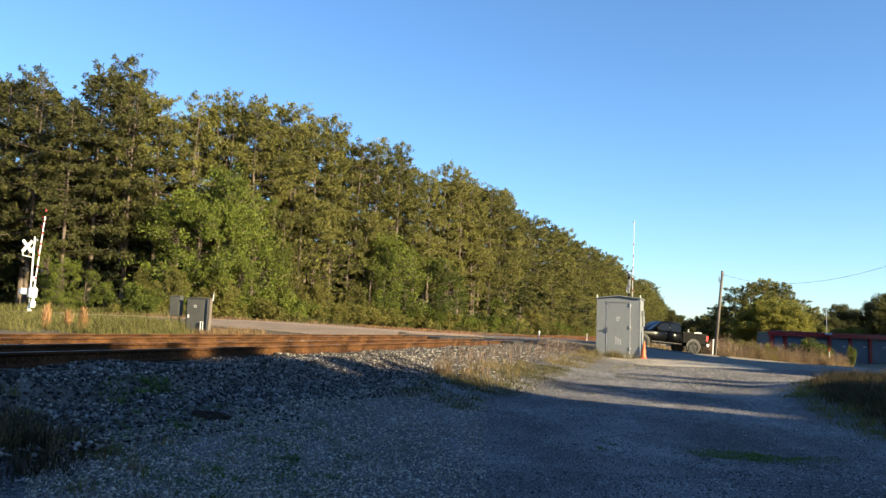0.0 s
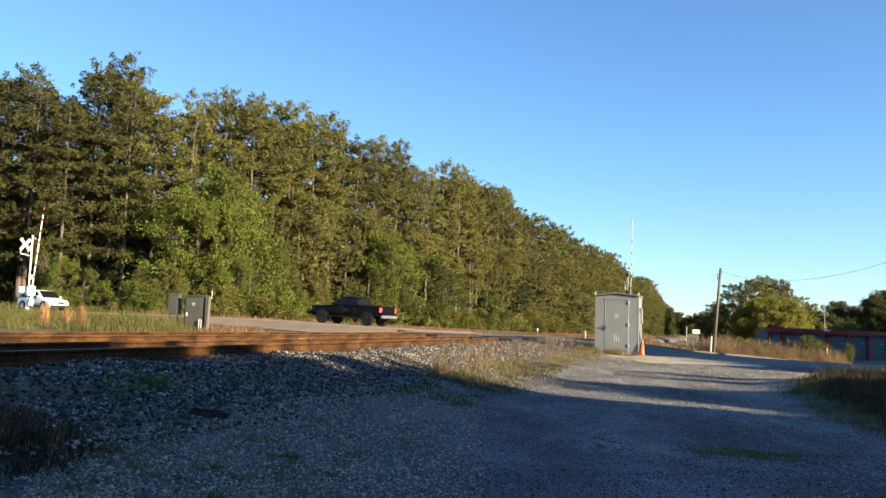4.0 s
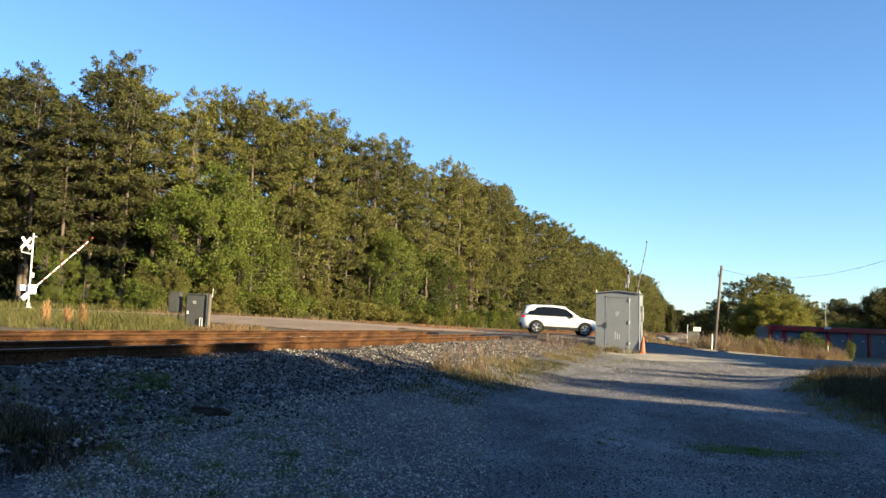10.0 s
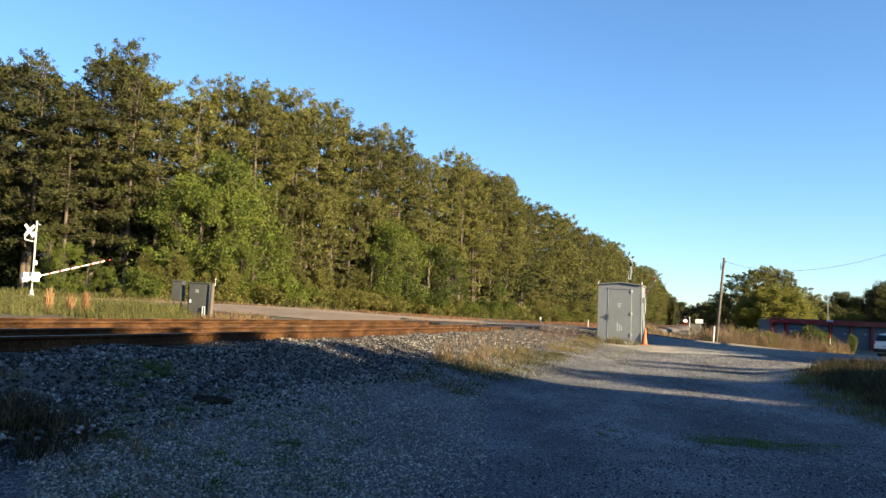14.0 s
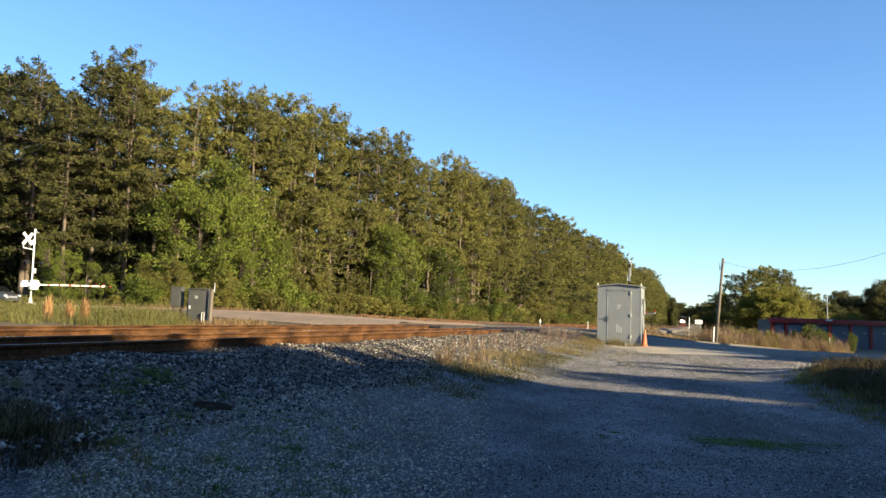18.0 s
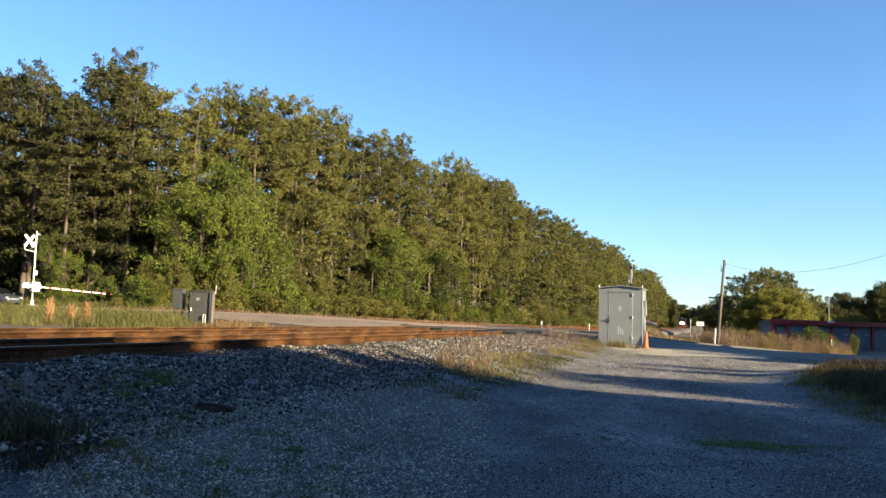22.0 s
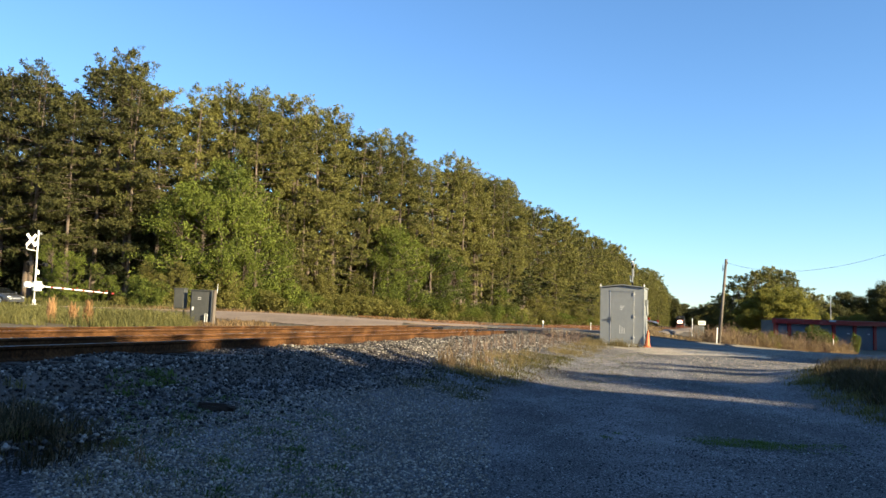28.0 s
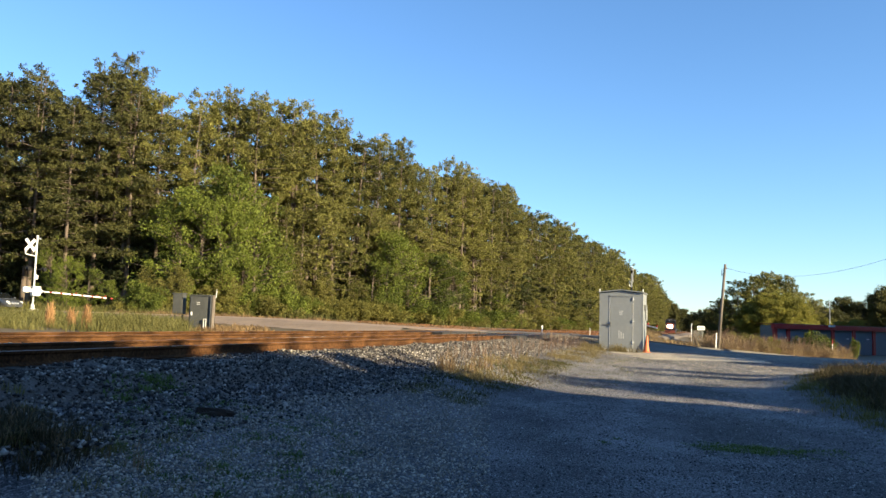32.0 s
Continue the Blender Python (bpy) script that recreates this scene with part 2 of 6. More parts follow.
M_VERGE = foliage("verge_grass_blades", (0.046, 0.052, 0.0135), (0.182, 0.168, 0.052), 0.35)
M_DIM = foliage("dull_grass", (0.024, 0.023, 0.009), (0.088, 0.069, 0.031), 0.25)
M_WEED = foliage("green_weed", (0.050, 0.078, 0.016), (0.150, 0.200, 0.045), 0.3)
M_BRUSH = foliage("pale_dry_brush", (0.11, 0.072, 0.035), (0.33, 0.25, 0.135), 0.35)
M_ROSE = foliage("rosy_dry_weed", (0.065, 0.043, 0.029), (0.19, 0.130, 0.088), 0.3)
M_OLDGRASS = foliage("olive_straw", (0.075, 0.062, 0.024), (0.225, 0.180, 0.078), 0.35)
M_REED = foliage("dry_reed", (0.24, 0.13, 0.055), (0.42, 0.26, 0.12), 0.3)

# ================= the plan =================
TRACK = radians(17.4)                    # the railway's heading, clockwise from the y axis
TS, TC = math.sin(TRACK), math.cos(TRACK)


def bend(s):
    """A very slight curve to the right far off, fitted to the train's place in the view."""
    return 4.3e-5 * max(0.0, s - 80) ** 2


def trk(s, u):
    """Plan position from the way along the railway and the distance to its side of the camera."""
    u -= bend(s)
    return s * TS - u * TC, s * TC + u * TS


def grade(s):
    """A gentle fall of the railway far off, fitted to the train's height in the view."""
    return 1.0 * smooth(70, 270, s)


def su(x, y):
    return x * TS + y * TC, y * TS - x * TC


RAIL_TOP = 1.0
road_y = table([(-90, 92), (-60, 81), (-40, 72.5), (-26, 64.5), (-14, 56.8), (-6, 52.2), (0, 50.2), (8, 49.4), (14, 50.2), (20, 52.5), (26, 55.2), (40, 62.0), (120, 106)])
road_z = table([(-90, 1.6), (-40, 1.54), (-26, 1.5), (-14, 1.45), (-6, 1.25), (0, 1.08), (6.5, 1.0), (10, 0.88), (13.4, 0.56), (18, 0.22), (22, -0.06), (26, -0.28), (40, -0.7), (120, -1.3)])


def ground_z(x, y):
    """Height of the bare ground."""
    s, u = su(x, y)
    lot = 0.42 * smooth(10, 34, y) - 1.0 * smooth(10, 36, x) * smooth(28, 50, y) - 0.1 * smooth(9, 30, x)
    side = 0.62 * smooth(2.5, 7.2, u)                       # towards the ballast bed
    far = 0.15 * smooth(15, 19, u) + (0.75 * smooth(16, 45, u)) * (1 - 0.8 * smooth(60, 200, s))
    z = lot * (1 - smooth(3, 8, u)) + side + far
    z += 0.3 * smooth(6.6, 9.0, x - 0.25 * max(0.0, y - 17)) * smooth(9, 13, y) * (1 - smooth(19, 25, y)) * (1 - smooth(20, 28, x))      # the grass bank
    z += 0.03 * noise.noise((x * 0.35, y * 0.35, 0.0)) + 0.012 * noise.noise((x * 1.3, y * 1.3, 3.0))
    d = abs(y - road_y(x)) if -95 < x < 130 else 99
    w = 1 - smooth(4.2, 9.5, d)
    if w > 0:
        z = z * (1 - w) + (road_z(x) - 0.07) * w
    if y > 130 or abs(x) > 130:
        z -= 0.4 * smooth(130, 400, max(y, abs(x)))
    return z - grade(s)


def sheet(name, mat, xs, ys, lift=0.0, keep=None, height=ground_z, edge=0.0):
    """A patch of ground on a grid, lifted above the bare ground; keep(x, y) picks its faces."""
    nx, ny = len(xs), len(ys)
    verts = [(x, y, height(x, y) + lift) for y in ys for x in xs]
    faces = []
    for j in range(ny - 1):
        for i in range(nx - 1):
            if keep is None or keep((xs[i] + xs[i + 1]) / 2, (ys[j] + ys[j + 1]) / 2):
                faces.append((j * nx + i, j * nx + i + 1, (j + 1) * nx + i + 1, (j + 1) * nx + i))
    used = sorted({k for f in faces for k in f})
    back = {k: i for i, k in enumerate(used)}
    me = mesh_from(name, [verts[k] for k in used], [tuple(back[k] for k in f) for f in faces], mat, shade=True)
    return new(name, me)


def steps(*runs):
    out = []
    for a, b, d in runs:
        n = max(1, round((b - a) / d))
        out += [a + (b - a) * k / n for k in range(n)]
    return out + [runs[-1][1]]


GX = steps((-2500, -400, 300), (-400, -100, 30), (-100, -45, 5), (-45, 30, 0.75), (30, 60, 3), (60, 150, 10), (150, 500, 35), (500, 2500, 400))
GY = steps((-400, -40, 40), (-40, -4, 4), (-4, 66, 0.75), (66, 110, 3), (110, 250, 10), (250, 600, 35), (600, 4500, 400))
ground = tagged(sheet("ground", M_GROUND, GX, GY), "grassy soil field around a railway crossing", "ground", kind="structure")


def in_lot(x, y):
    s, u = su(x, y)
    wob = 0.5 * noise.noise((x * 0.5, y * 0.5, 9.0))
    if u > 6.9 or y > 38:
        return False
    return x < 26


lot = tagged(sheet("gravel_lot", M_GRAVEL, steps((-14, 26, 0.5)), steps((-8, 38, 0.5)), 0.03, in_lot), "grey crushed gravel lot beside the railway", "gravel", kind="structure")


APRON_EDGE = table([(8.6, 41), (9.5, 37), (10.6, 32), (12, 29.5), (15, 27.5), (24, 25), (60, 24)])


def in_apron(x, y):
    wob = 0.9 * noise.noise((x * 0.4, y * 0.4, 2.0)) + 0.5 * noise.noise((x * 1.7, y * 1.7, 5.0))
    return x > 9.0 + 0.4 * wob and y + wob > APRON_EDGE(x) and y < road_y(x) - 3.0


apron = tagged(sheet("asphalt_apron", M_ROAD, steps((8, 24, 0.25), (24, 60, 1)), steps((20, 50, 0.3)), 0.036, in_apron), "worn grey asphalt apron joining the road", "pavement", kind="structure")


def road_strip():
    verts, faces = [], []
    xs = steps((-160, -95, 5), (-95, -45, 2), (-45, 40, 0.6), (40, 130, 4))
    offs = (-3.75, -3.7, -3.3, -1.9, 0, 1.9, 3.3, 3.7, 3.75)
    for x in xs:
        dy = (road_y(x + 0.5) - road_y(x - 0.5))
        n = Vector((-dy, 1)).normalized()
        for k, o in enumerate(offs):
            z = road_z(x) + 0.03 - 0.012 * abs(o) + (-0.25 if k in (0, 8) else 0)
            verts.append((x + n.x * o, road_y(x) + n.y * o, z))
    w = len(offs)
    for i in range(len(xs) - 1):
        for k in range(w - 1):
            faces.append((i * w + k, (i + 1) * w + k, (i + 1) * w + k + 1, i * w + k + 1))
    east = [1 if xs[f[0] // w] < 2.4 + 1.6 * noise.noise((f[0] * 3.7, f[0] % w * 1.9, 0.0)) else 0 for f in faces]
    return new("road", mesh_from("road", verts, faces, [M_ROAD, M_TANROAD], east, shade=True))


road = tagged(road_strip(), "worn grey asphalt country road rising over the crossing", "road", kind="structure")



def in_shoulder(x, y):
    wob = 0.6 * noise.noise((x * 0.4, y * 0.4, 6.0))
    return road_y(x) - 9.0 + wob < y < road_y(x) - 3.6 and su(x, y)[1] > 15.6 + wob and x > -16 + 2 * wob


tagged(sheet("road_shoulder", M_DUST, steps((-18, 8, 0.4)), steps((38, 60, 0.4)), 0.04, in_shoulder), "pale dusty gravel shoulder between road and tracks", "gravel", kind="structure")


def in_field(x, y):
    wob = 1.2 * noise.noise((x * 0.3, y * 0.3, 8.0))
    return y > road_y(x) + 3.6 and y < 80 + 0.8 * x + wob and x > -14 + 2 * wob and su(x, y)[1] > 17.5 + 0.5 * wob


tagged(sheet("dirt_field", M_REDSOIL, steps((-16, 20, 0.5)), steps((52, 96, 0.5)), 0.035, in_field), "bare orange tan dirt beyond the road", "dirt", kind="structure")

# ================= railway =================
CROWN = RAIL_TOP - 0.2


def bed_z(u):
    """Ballast height across the railway."""
    if u < 6.9:
        return CROWN - 0.43 * smooth(6.95, 5.3, u) if u > 5.3 else CROWN - 0.43
    if u > 14.9:
        return CROWN - 0.5 * smooth(14.8, 17, u)
    return CROWN + 0.012 * (u - 7.5)


def ballast_bed():
    us = [5.0, 5.3, 5.7, 6.1, 6.5, 6.9, 7.3, 8, 9.5, 10.3, 11.4, 12.2, 13.7, 14.6, 15.2, 16, 17, 17.4]
    ss = steps((-30, 45, 0.5), (45, 120, 3), (120, 860, 20))
    verts, faces = [], []
    for s in ss:
        for k, u in enumerate(us):
            x, y = trk(s, u)
            near = 1 - smooth(45, 60, s)
            z = bed_z(u) + near * (0.08 * noise.noise((s * 0.6, u * 0.9, 1.0)) + 0.06 * noise.noise((s * 0.17, u * 0.2, 4.0))) - grade(s)
            if k in (0, len(us) - 1):
                z = min(z, ground_z(x, y)) - 0.15
            verts.append((x, y, z))
    w = len(us)
    for i in range(len(ss) - 1):
        for k in range(w - 1):
            faces.append((i * w + k, i * w + k + 1, (i + 1) * w + k + 1, (i + 1) * w + k))
    return new("ballast", mesh_from("ballast", verts, faces, M_BALLAST, shade=True))


tagged(ballast_bed(), "grey crushed stone ballast bed under two tracks", "ballast", kind="structure")


def rail_profile():
    h = 0.185
    half = [(0.07, 0.0), (0.07, 0.012), (0.03, 0.03), (0.012, 0.045), (0.01, 0.13), (0.034, 0.15), (0.037, 0.172), (0.03, h), ]
    return half + [(-x, z) for x, z in half[::-1]]


TO_TRACK = Matrix.Rotation(-TRACK, 4, "Z")


def rail_object(parent, u, cant):
    bm = bmesh.new()
    pts = rail_profile()
    rings = []
    for s in steps((-30, 60, 3), (60, 860, 20)):
        rings.append([bm.verts.new((dx + bend(s), s, z + 0.004 * noise.noise((s * 0.2, u, 0)) - grade(s))) for dx, z in pts])
    n = len(pts)
    for a, b in zip(rings, rings[1:]):
        for k in range(n):
            f = bm.faces.new((a[k], a[(k + 1) % n], b[(k + 1) % n], b[k]))
            f.material_index = 1 if k == n // 2 - 1 else 0
    bmesh.ops.recalc_face_normals(bm, faces=bm.faces[:])
    ob = part("rail", bm, [M_RUST, M_RUNNING], parent)
    ob.matrix_basis = Matrix.Translation((-u, 0, RAIL_TOP - 0.185 + cant))
    return ob


def tie_mesh():
    bm = boxed(-1.3, 1.3, -0.115, 0.115, -0.17, 0, 0.012)
    me = bpy.data.meshes.new("tie")
    bm.to_mesh(me)
    bm.free()
    me.materials.append(M_TIE)
    return me


TIE = tie_mesh()
for k, (ua, ub, label) in enumerate(((8.0, 9.5, "rusty railway track on dark wooden ties"), (12.2, 13.7, "second rusty railway track beyond the first"))):
    track = empty("railway_track", TO_TRACK.copy(), label, "railway track", "tracks", "structure")
    rail_object(track, ua, 0.02 * k)
    rail_object(track, ub, 0.02 + 0.02 * k)
    for i in range(130):
        s = -12 + 0.53 * i + rnd.uniform(-0.03, 0.03)
        if s > 57:
            break
        t = new("tie", TIE)
        t.parent = track
        t.matrix_basis = Matrix.Translation((-(ua + ub) / 2 + rnd.uniform(-0.05, 0.05), s, RAIL_TOP - 0.19 + 0.02 * k)) @ Matrix.Rotation(rnd.uniform(-0.02, 0.02), 4, "Z")
    # crossing panels between and beside the rails
    for a, b in ((ua - 0.62, ua - 0.08), (ua + 0.1, ub - 0.1), (ub + 0.08, ub + 0.62)):
        for j in range(8):
            s0 = 34.5 + 0.62 * (a - 8) + j * 2.44
            p = part("crossing_panel", boxed(-b, -a, s0, s0 + 2.41, RAIL_TOP - 0.19, RAIL_TOP - 0.005 + 0.02 * k, 0.01), M_PANEL, track, "black rubber crossing panel")

# ================= trees =================
def quad_mesh(name, corners, mats):
    """A mesh of loose faces from an array (faces, corners, 3)."""
    n, c = corners.shape[:2]
    me = bpy.data.meshes.new(name)
    me.vertices.add(n * c)
    me.vertices.foreach_set("co", corners.reshape(-1).astype(np.float32))
    me.loops.add(n * c)
    me.loops.foreach_set("vertex_index", np.arange(n * c, dtype=np.int32))
    me.polygons.add(n)
    me.polygons.foreach_set("loop_start", np.arange(0, n * c, c, dtype=np.int32))
    me.polygons.foreach_set("loop_total", np.full(n, c, dtype=np.int32))
    me.materials.append(mats)
    me.update(calc_edges=True)
    me.validate()
    return me


def leaves(rng, centres, radii, per, size, flat=0.7, thin=0.55, droop=0.0):
    """Three-cornered sprays scattered through flattened balls; each a bent leaf or spray, turned at random."""
    c = np.repeat(np.asarray(centres), per, axis=0)
    r = np.repeat(np.asarray(radii), per)[:, None]
    d = rng.normal(size=c.shape)
    d /= np.linalg.norm(d, axis=1)[:, None]
    rad = rng.uniform(0.25, 1.0, (len(c), 1)) ** 0.6
    p = c + d * r * rad * np.array([1, 1, flat])
    a = rng.normal(size=c.shape) + d * 0.8
    a[:, 2] -= droop
    a /= np.linalg.norm(a, axis=1)[:, None]
    b = np.cross(a, rng.normal(size=c.shape))
    b /= np.linalg.norm(b, axis=1)[:, None]
    sz = size * rng.uniform(0.55, 1.35, (len(c), 1))
    return np.stack([p - a * sz * 0.5 + b * sz * thin * 0.25, p - b * sz * thin * 0.6, p + a * sz * 0.55], 1)


def trunk_bm(rng, height, r0, bend, limbs):
    bm = bmesh.new()
    pts = []
    for k in range(8):
        f = k / 7
        pts.append((Vector((bend[0] * f * f + 0.12 * math.sin(f * 7), bend[1] * f * f + 0.1 * math.sin(f * 5 + 1), height * f)), r0 * (1.25 if k == 0 else 1) * (1 - 0.86 * f)))
    for (p, a), (q, b) in zip(pts, pts[1:]):
        rod(bm, p, q, a, b, 8)
    for p, q, r in limbs:
        rod(bm, p, q, r, r * 0.3, 4)
    return bm


def tufts(rng, centres, radii, per, thin):
    """Needle tufts: narrow wedges that spread from the end of each twig."""
    c = np.repeat(np.asarray(centres), per, axis=0)
    r = np.repeat(np.asarray(radii), per)[:, None] * rng.uniform(0.65, 1.2, (len(c), 1))
    d = rng.normal(size=c.shape)
    d[:, 2] += 0.25
    d /= np.linalg.norm(d, axis=1)[:, None]
    b = np.cross(d, rng.normal(size=c.shape))
    b /= np.linalg.norm(b, axis=1)[:, None]
    w = r * thin * rng.uniform(0.7, 1.3, (len(c), 1))
    return np.stack([c - d * r * 0.12, c + d * r - b * w, c + d * r + b * w], 1)


def pine(name, seed, height, base, width, branches=84, twigs=15, per=13, tuft=0.30, thin=0.155, label="tall slender pine with a dark green crown", mat=None, dead=6, low=0.5):
    """A pine of many uneven branches, each with side twigs that end in needle tufts; the crown thins out to the top."""
    rng = np.random.default_rng(seed)
    bend = rng.uniform(-0.7, 0.7, 2)
    limbs, cs, rs = [], [], []
    for i in range(branches):
        f = ((i + rng.uniform(0, 1)) / branches) ** 1.08
        z = height * (base + (0.985 - base) * f)
        az = i * 2.399 + rng.uniform(-0.6, 0.6)
        gap = noise.noise((math.cos(az) * 1.3 + seed, math.sin(az) * 1.3, f * 4.5))
        if gap < -0.13:
            continue
        prof = (low + (1 - low) * smooth(0, 0.4, f)) * math.sqrt(max(0.05, 1 - f ** 3.6))
        length = max(0.5, width * prof * rng.uniform(0.5, 1.1) * (1 + 0.9 * gap))
        g = z / height
        p = Vector((bend[0] * g * g, bend[1] * g * g, z - 0.12 * length))
        rise = rng.uniform(-0.28, 0.2) + 0.55 * f * f - 0.1
        q = p + Vector((math.cos(az) * length, math.sin(az) * length, rise * length))
        limbs.append((p, q, 0.025 + 0.03 * (1 - f)))
        side = Vector((-math.sin(az), math.cos(az), 0))
        n = max(3, round(twigs * (0.25 + 0.75 * length / width) * (1 - 0.35 * f)))
        for k in range(n):
            t = 1.0 if k == 0 else rng.uniform(0.5, 1.0)
            w = p.lerp(q, t) + side * (rng.uniform(-1, 1) * length * 0.5 * (1.3 - t)) + Vector((0, 0, rng.uniform(-0.1, 0.22)))
            for m in range(1 if rng.uniform() < 0.5 else 2):
                cs.append(tuple(w + Vector(rng.normal(size=3) * 0.16)))
                rs.append(tuft * rng.uniform(0.7, 1.2))
    for k in range(10):
        cs.append((bend[0] + rng.normal() * 0.6, bend[1] + rng.normal() * 0.6, height * rng.uniform(0.945, 0.985)))
        rs.append(tuft * rng.uniform(0.7, 1.1))
    for i in range(dead):
        z = height * base * rng.uniform(0.4, 1.0)
        az = rng.uniform(0, 6.28)
        p = Vector((0, 0, z))
        limbs.append((p, p + Vector((math.cos(az), math.sin(az), rng.uniform(-0.2, 0.2))) * rng.uniform(0.6, 2.0), 0.022))
    tree = empty(name, Matrix.Translation((0, 0, -300)), label, "tree", "pines of the wood")
    part("trunk", trunk_bm(rng, height * 0.97, 0.13 + height * 0.005, bend, limbs), M_BARK, tree, "brown rough bark", shade=True)
    crown = new("crown", quad_mesh("crown", tufts(rng, cs, rs, per, thin), mat or M_PINE))
    crown.parent = tree
    return tree


def broadleaf(name, seed, height, width, per=140, leaf=0.185, mat=None, label="broad leafy tree in fresh green", low=0.12, group="leafy trees", holes=-0.1):
    rng = np.random.default_rng(seed)
    limbs, cs, rs = [], [], []
    n = int(60 + height * 6)
    for i in range(n):
        f = (i + rng.uniform(0, 1)) / n
        z = height * (low + (1 - low) * f * 0.95)
        prof = math.sqrt(max(0.05, 1 - (abs(f - 0.38) / 0.66) ** 2))
        az = i * 2.399 + rng.uniform(-0.6, 0.6)
        gap = noise.noise((math.cos(az) * 1.2 + seed, math.sin(az) * 1.2, f * 3.0))
        if gap < holes:
            continue
        length = width * prof * rng.uniform(0.4, 1.1) * (1 + 0.8 * gap)
        p = Vector((0, 0, z * 0.8))
        q = Vector((math.cos(az) * length, math.sin(az) * length, z))
        limbs.append((p, q, 0.05))
        for t in (1.0, 0.66):
            w = p.lerp(q, t) + Vector(rng.normal(size=3) * 0.3)
            cs.append(tuple(w))
            rs.append(rng.uniform(0.45, 1.45) * (0.34 + 0.11 * width))
    tree = empty(name, Matrix.Translation((0, 0, -300)), label, "tree", group)
    part("trunk", trunk_bm(rng, height * 0.85, 0.08 + height * 0.012, rng.uniform(-0.4, 0.4, 2), limbs), M_BARK, tree, "grey brown bark", shade=True)
    crown = new("crown", quad_mesh("crown", leaves(rng, cs, rs, per, leaf, 0.85, 0.75), mat or M_LEAF))
    crown.parent = tree
    return tree


def shrub(name, seed, height, width, per=220, leaf=0.14, mat=None, label="low leafy green bush at the wood's edge", group="bushes"):
    rng = np.random.default_rng(seed)
    bm, cs, rs = bmesh.new(), [], []
    for i in range(16):
        az = i * 2.399
        l = width * rng.uniform(0.2, 1.0)
        q = (math.cos(az) * l, math.sin(az) * l, height * rng.uniform(0.35, 0.95) * (1 - 0.4 * l / width))
        rod(bm, (0, 0, 0), q, 0.025, 0.008, 4)
        for t in (1.0, 0.6):
            cs.append(tuple(Vector(q) * t))
            rs.append(rng.uniform(0.3, 0.55) * height * 0.45)
    bush = empty(name, Matrix.Translation((0, 0, -300)), label, "bush", group)
    part("stems", bm, M_BARK, bush)
    crown = new("crown", quad_mesh("crown", leaves(rng, cs, rs, per, leaf, 0.9, 0.7), mat or M_LEAF))
    crown.parent = bush
    return bush


HORIZON = (544.0, 0.0325)
LENS = 784 / math.tan(radians(29))


def at_view(px, depth):
    """Plan position from a bearing, as a column of the view, and a depth."""
    return (px - 784) / LENS * depth, depth


def place(proto, x, y, scale, rz, sink=0.05, sx=1.0):
    m = Matrix.Translation((x, y, ground_z(x, y) - sink)) @ Matrix.Rotation(rz, 4, "Z") @ Matrix.Diagonal((scale * sx, scale * sx, scale, 1))
    return copy_thing(proto, m)


PINES = [pine("pine_tree", 11 + i, 25.0, b, w) for i, (b, w) in enumerate(((0.30, 3.3), (0.36, 2.8), (0.25, 3.5), (0.42, 2.9), (0.33, 2.6), (0.38, 3.3), (0.22, 2.9)))]
LEFT_PINES = [pine("pine_tree", 21 + i, 25.0, b, w, mat=M_DARKPINE, label="tall pine with an open ragged crown, needles darkened for shade", low=0.75, branches=96, twigs=16) for i, (b, w) in enumerate(((0.30, 3.9), (0.36, 3.4), (0.26, 4.1)))]
FAR_PINES = [pine("pine_tree", 31 + i, 24.0, b, w, 78, 11, 12, 0.38, 0.17, dead=0, low=0.8) for i, (b, w) in enumerate(((0.12, 3.7), (0.16, 3.2), (0.1, 4.0), (0.2, 3.4)))]
DEEP_PINES = [pine("pine_tree", 36 + i, 24.0, b, w, 70, 11, 12, 0.42, 0.2, dead=0, low=0.9, mat=M_DARKPINE, label="pine deep inside the wood, needles darkened for shade") for i, (b, w) in enumerate(((0.1, 4.2), (0.14, 3.8)))]
YOUNG = [pine("young_pine", 41 + i, 13.0, b, w, 64, 11, 13, 0.29, 0.155, dead=3, low=0.95, label="young pine with drooping olive branches down to the ground") for i, (b, w) in enumerate(((0.08, 2.7), (0.12, 3.1)))]
LEAFY = [broadleaf("leafy_tree", 51 + i, 11.0, w, holes=0.0) for i, w in enumerate((4.2, 3.6))]
BACK = [broadleaf("leafy_tree", 57, 11.0, 4.0, per=90, leaf=0.36, mat=M_SHADE, label="leafy tree inside the wood, leaves darkened for shade")]
YELLOW = [broadleaf("leafy_tree", 55, 8.0, 3.0, mat=M_OLIVE, label="young tree with yellow green leaves")]
BUSHES = [shrub("bush", 61, 2.6, 1.9), shrub("bush", 62, 2.2, 2.1, mat=M_OLIVE, label="yellow green roadside bush")]

depth_at = table([(-60, 84), (0, 82), (200, 82), (400, 91), (600, 104), (800, 124), (950, 160), (1050, 210), (1100, 265), (1150, 340), (1195, 450)])
skyline = table([(-60, 120), (0, 122), (40, 106), (75, 138), (108, 165), (150, 118), (200, 90), (232, 142), (280, 148), (312, 178), (342, 156), (395, 150), (450, 161), (510, 173), (560, 192), (600, 224),
                 (650, 238), (690, 240), (730, 290), (760, 284), (790, 280), (820, 294), (860, 314), (895, 328), (930, 370), (975, 381), (1010, 404), (1060, 434), (1085, 446), (1110, 478), (1150, 490), (1170, 520), (1195, 550)])


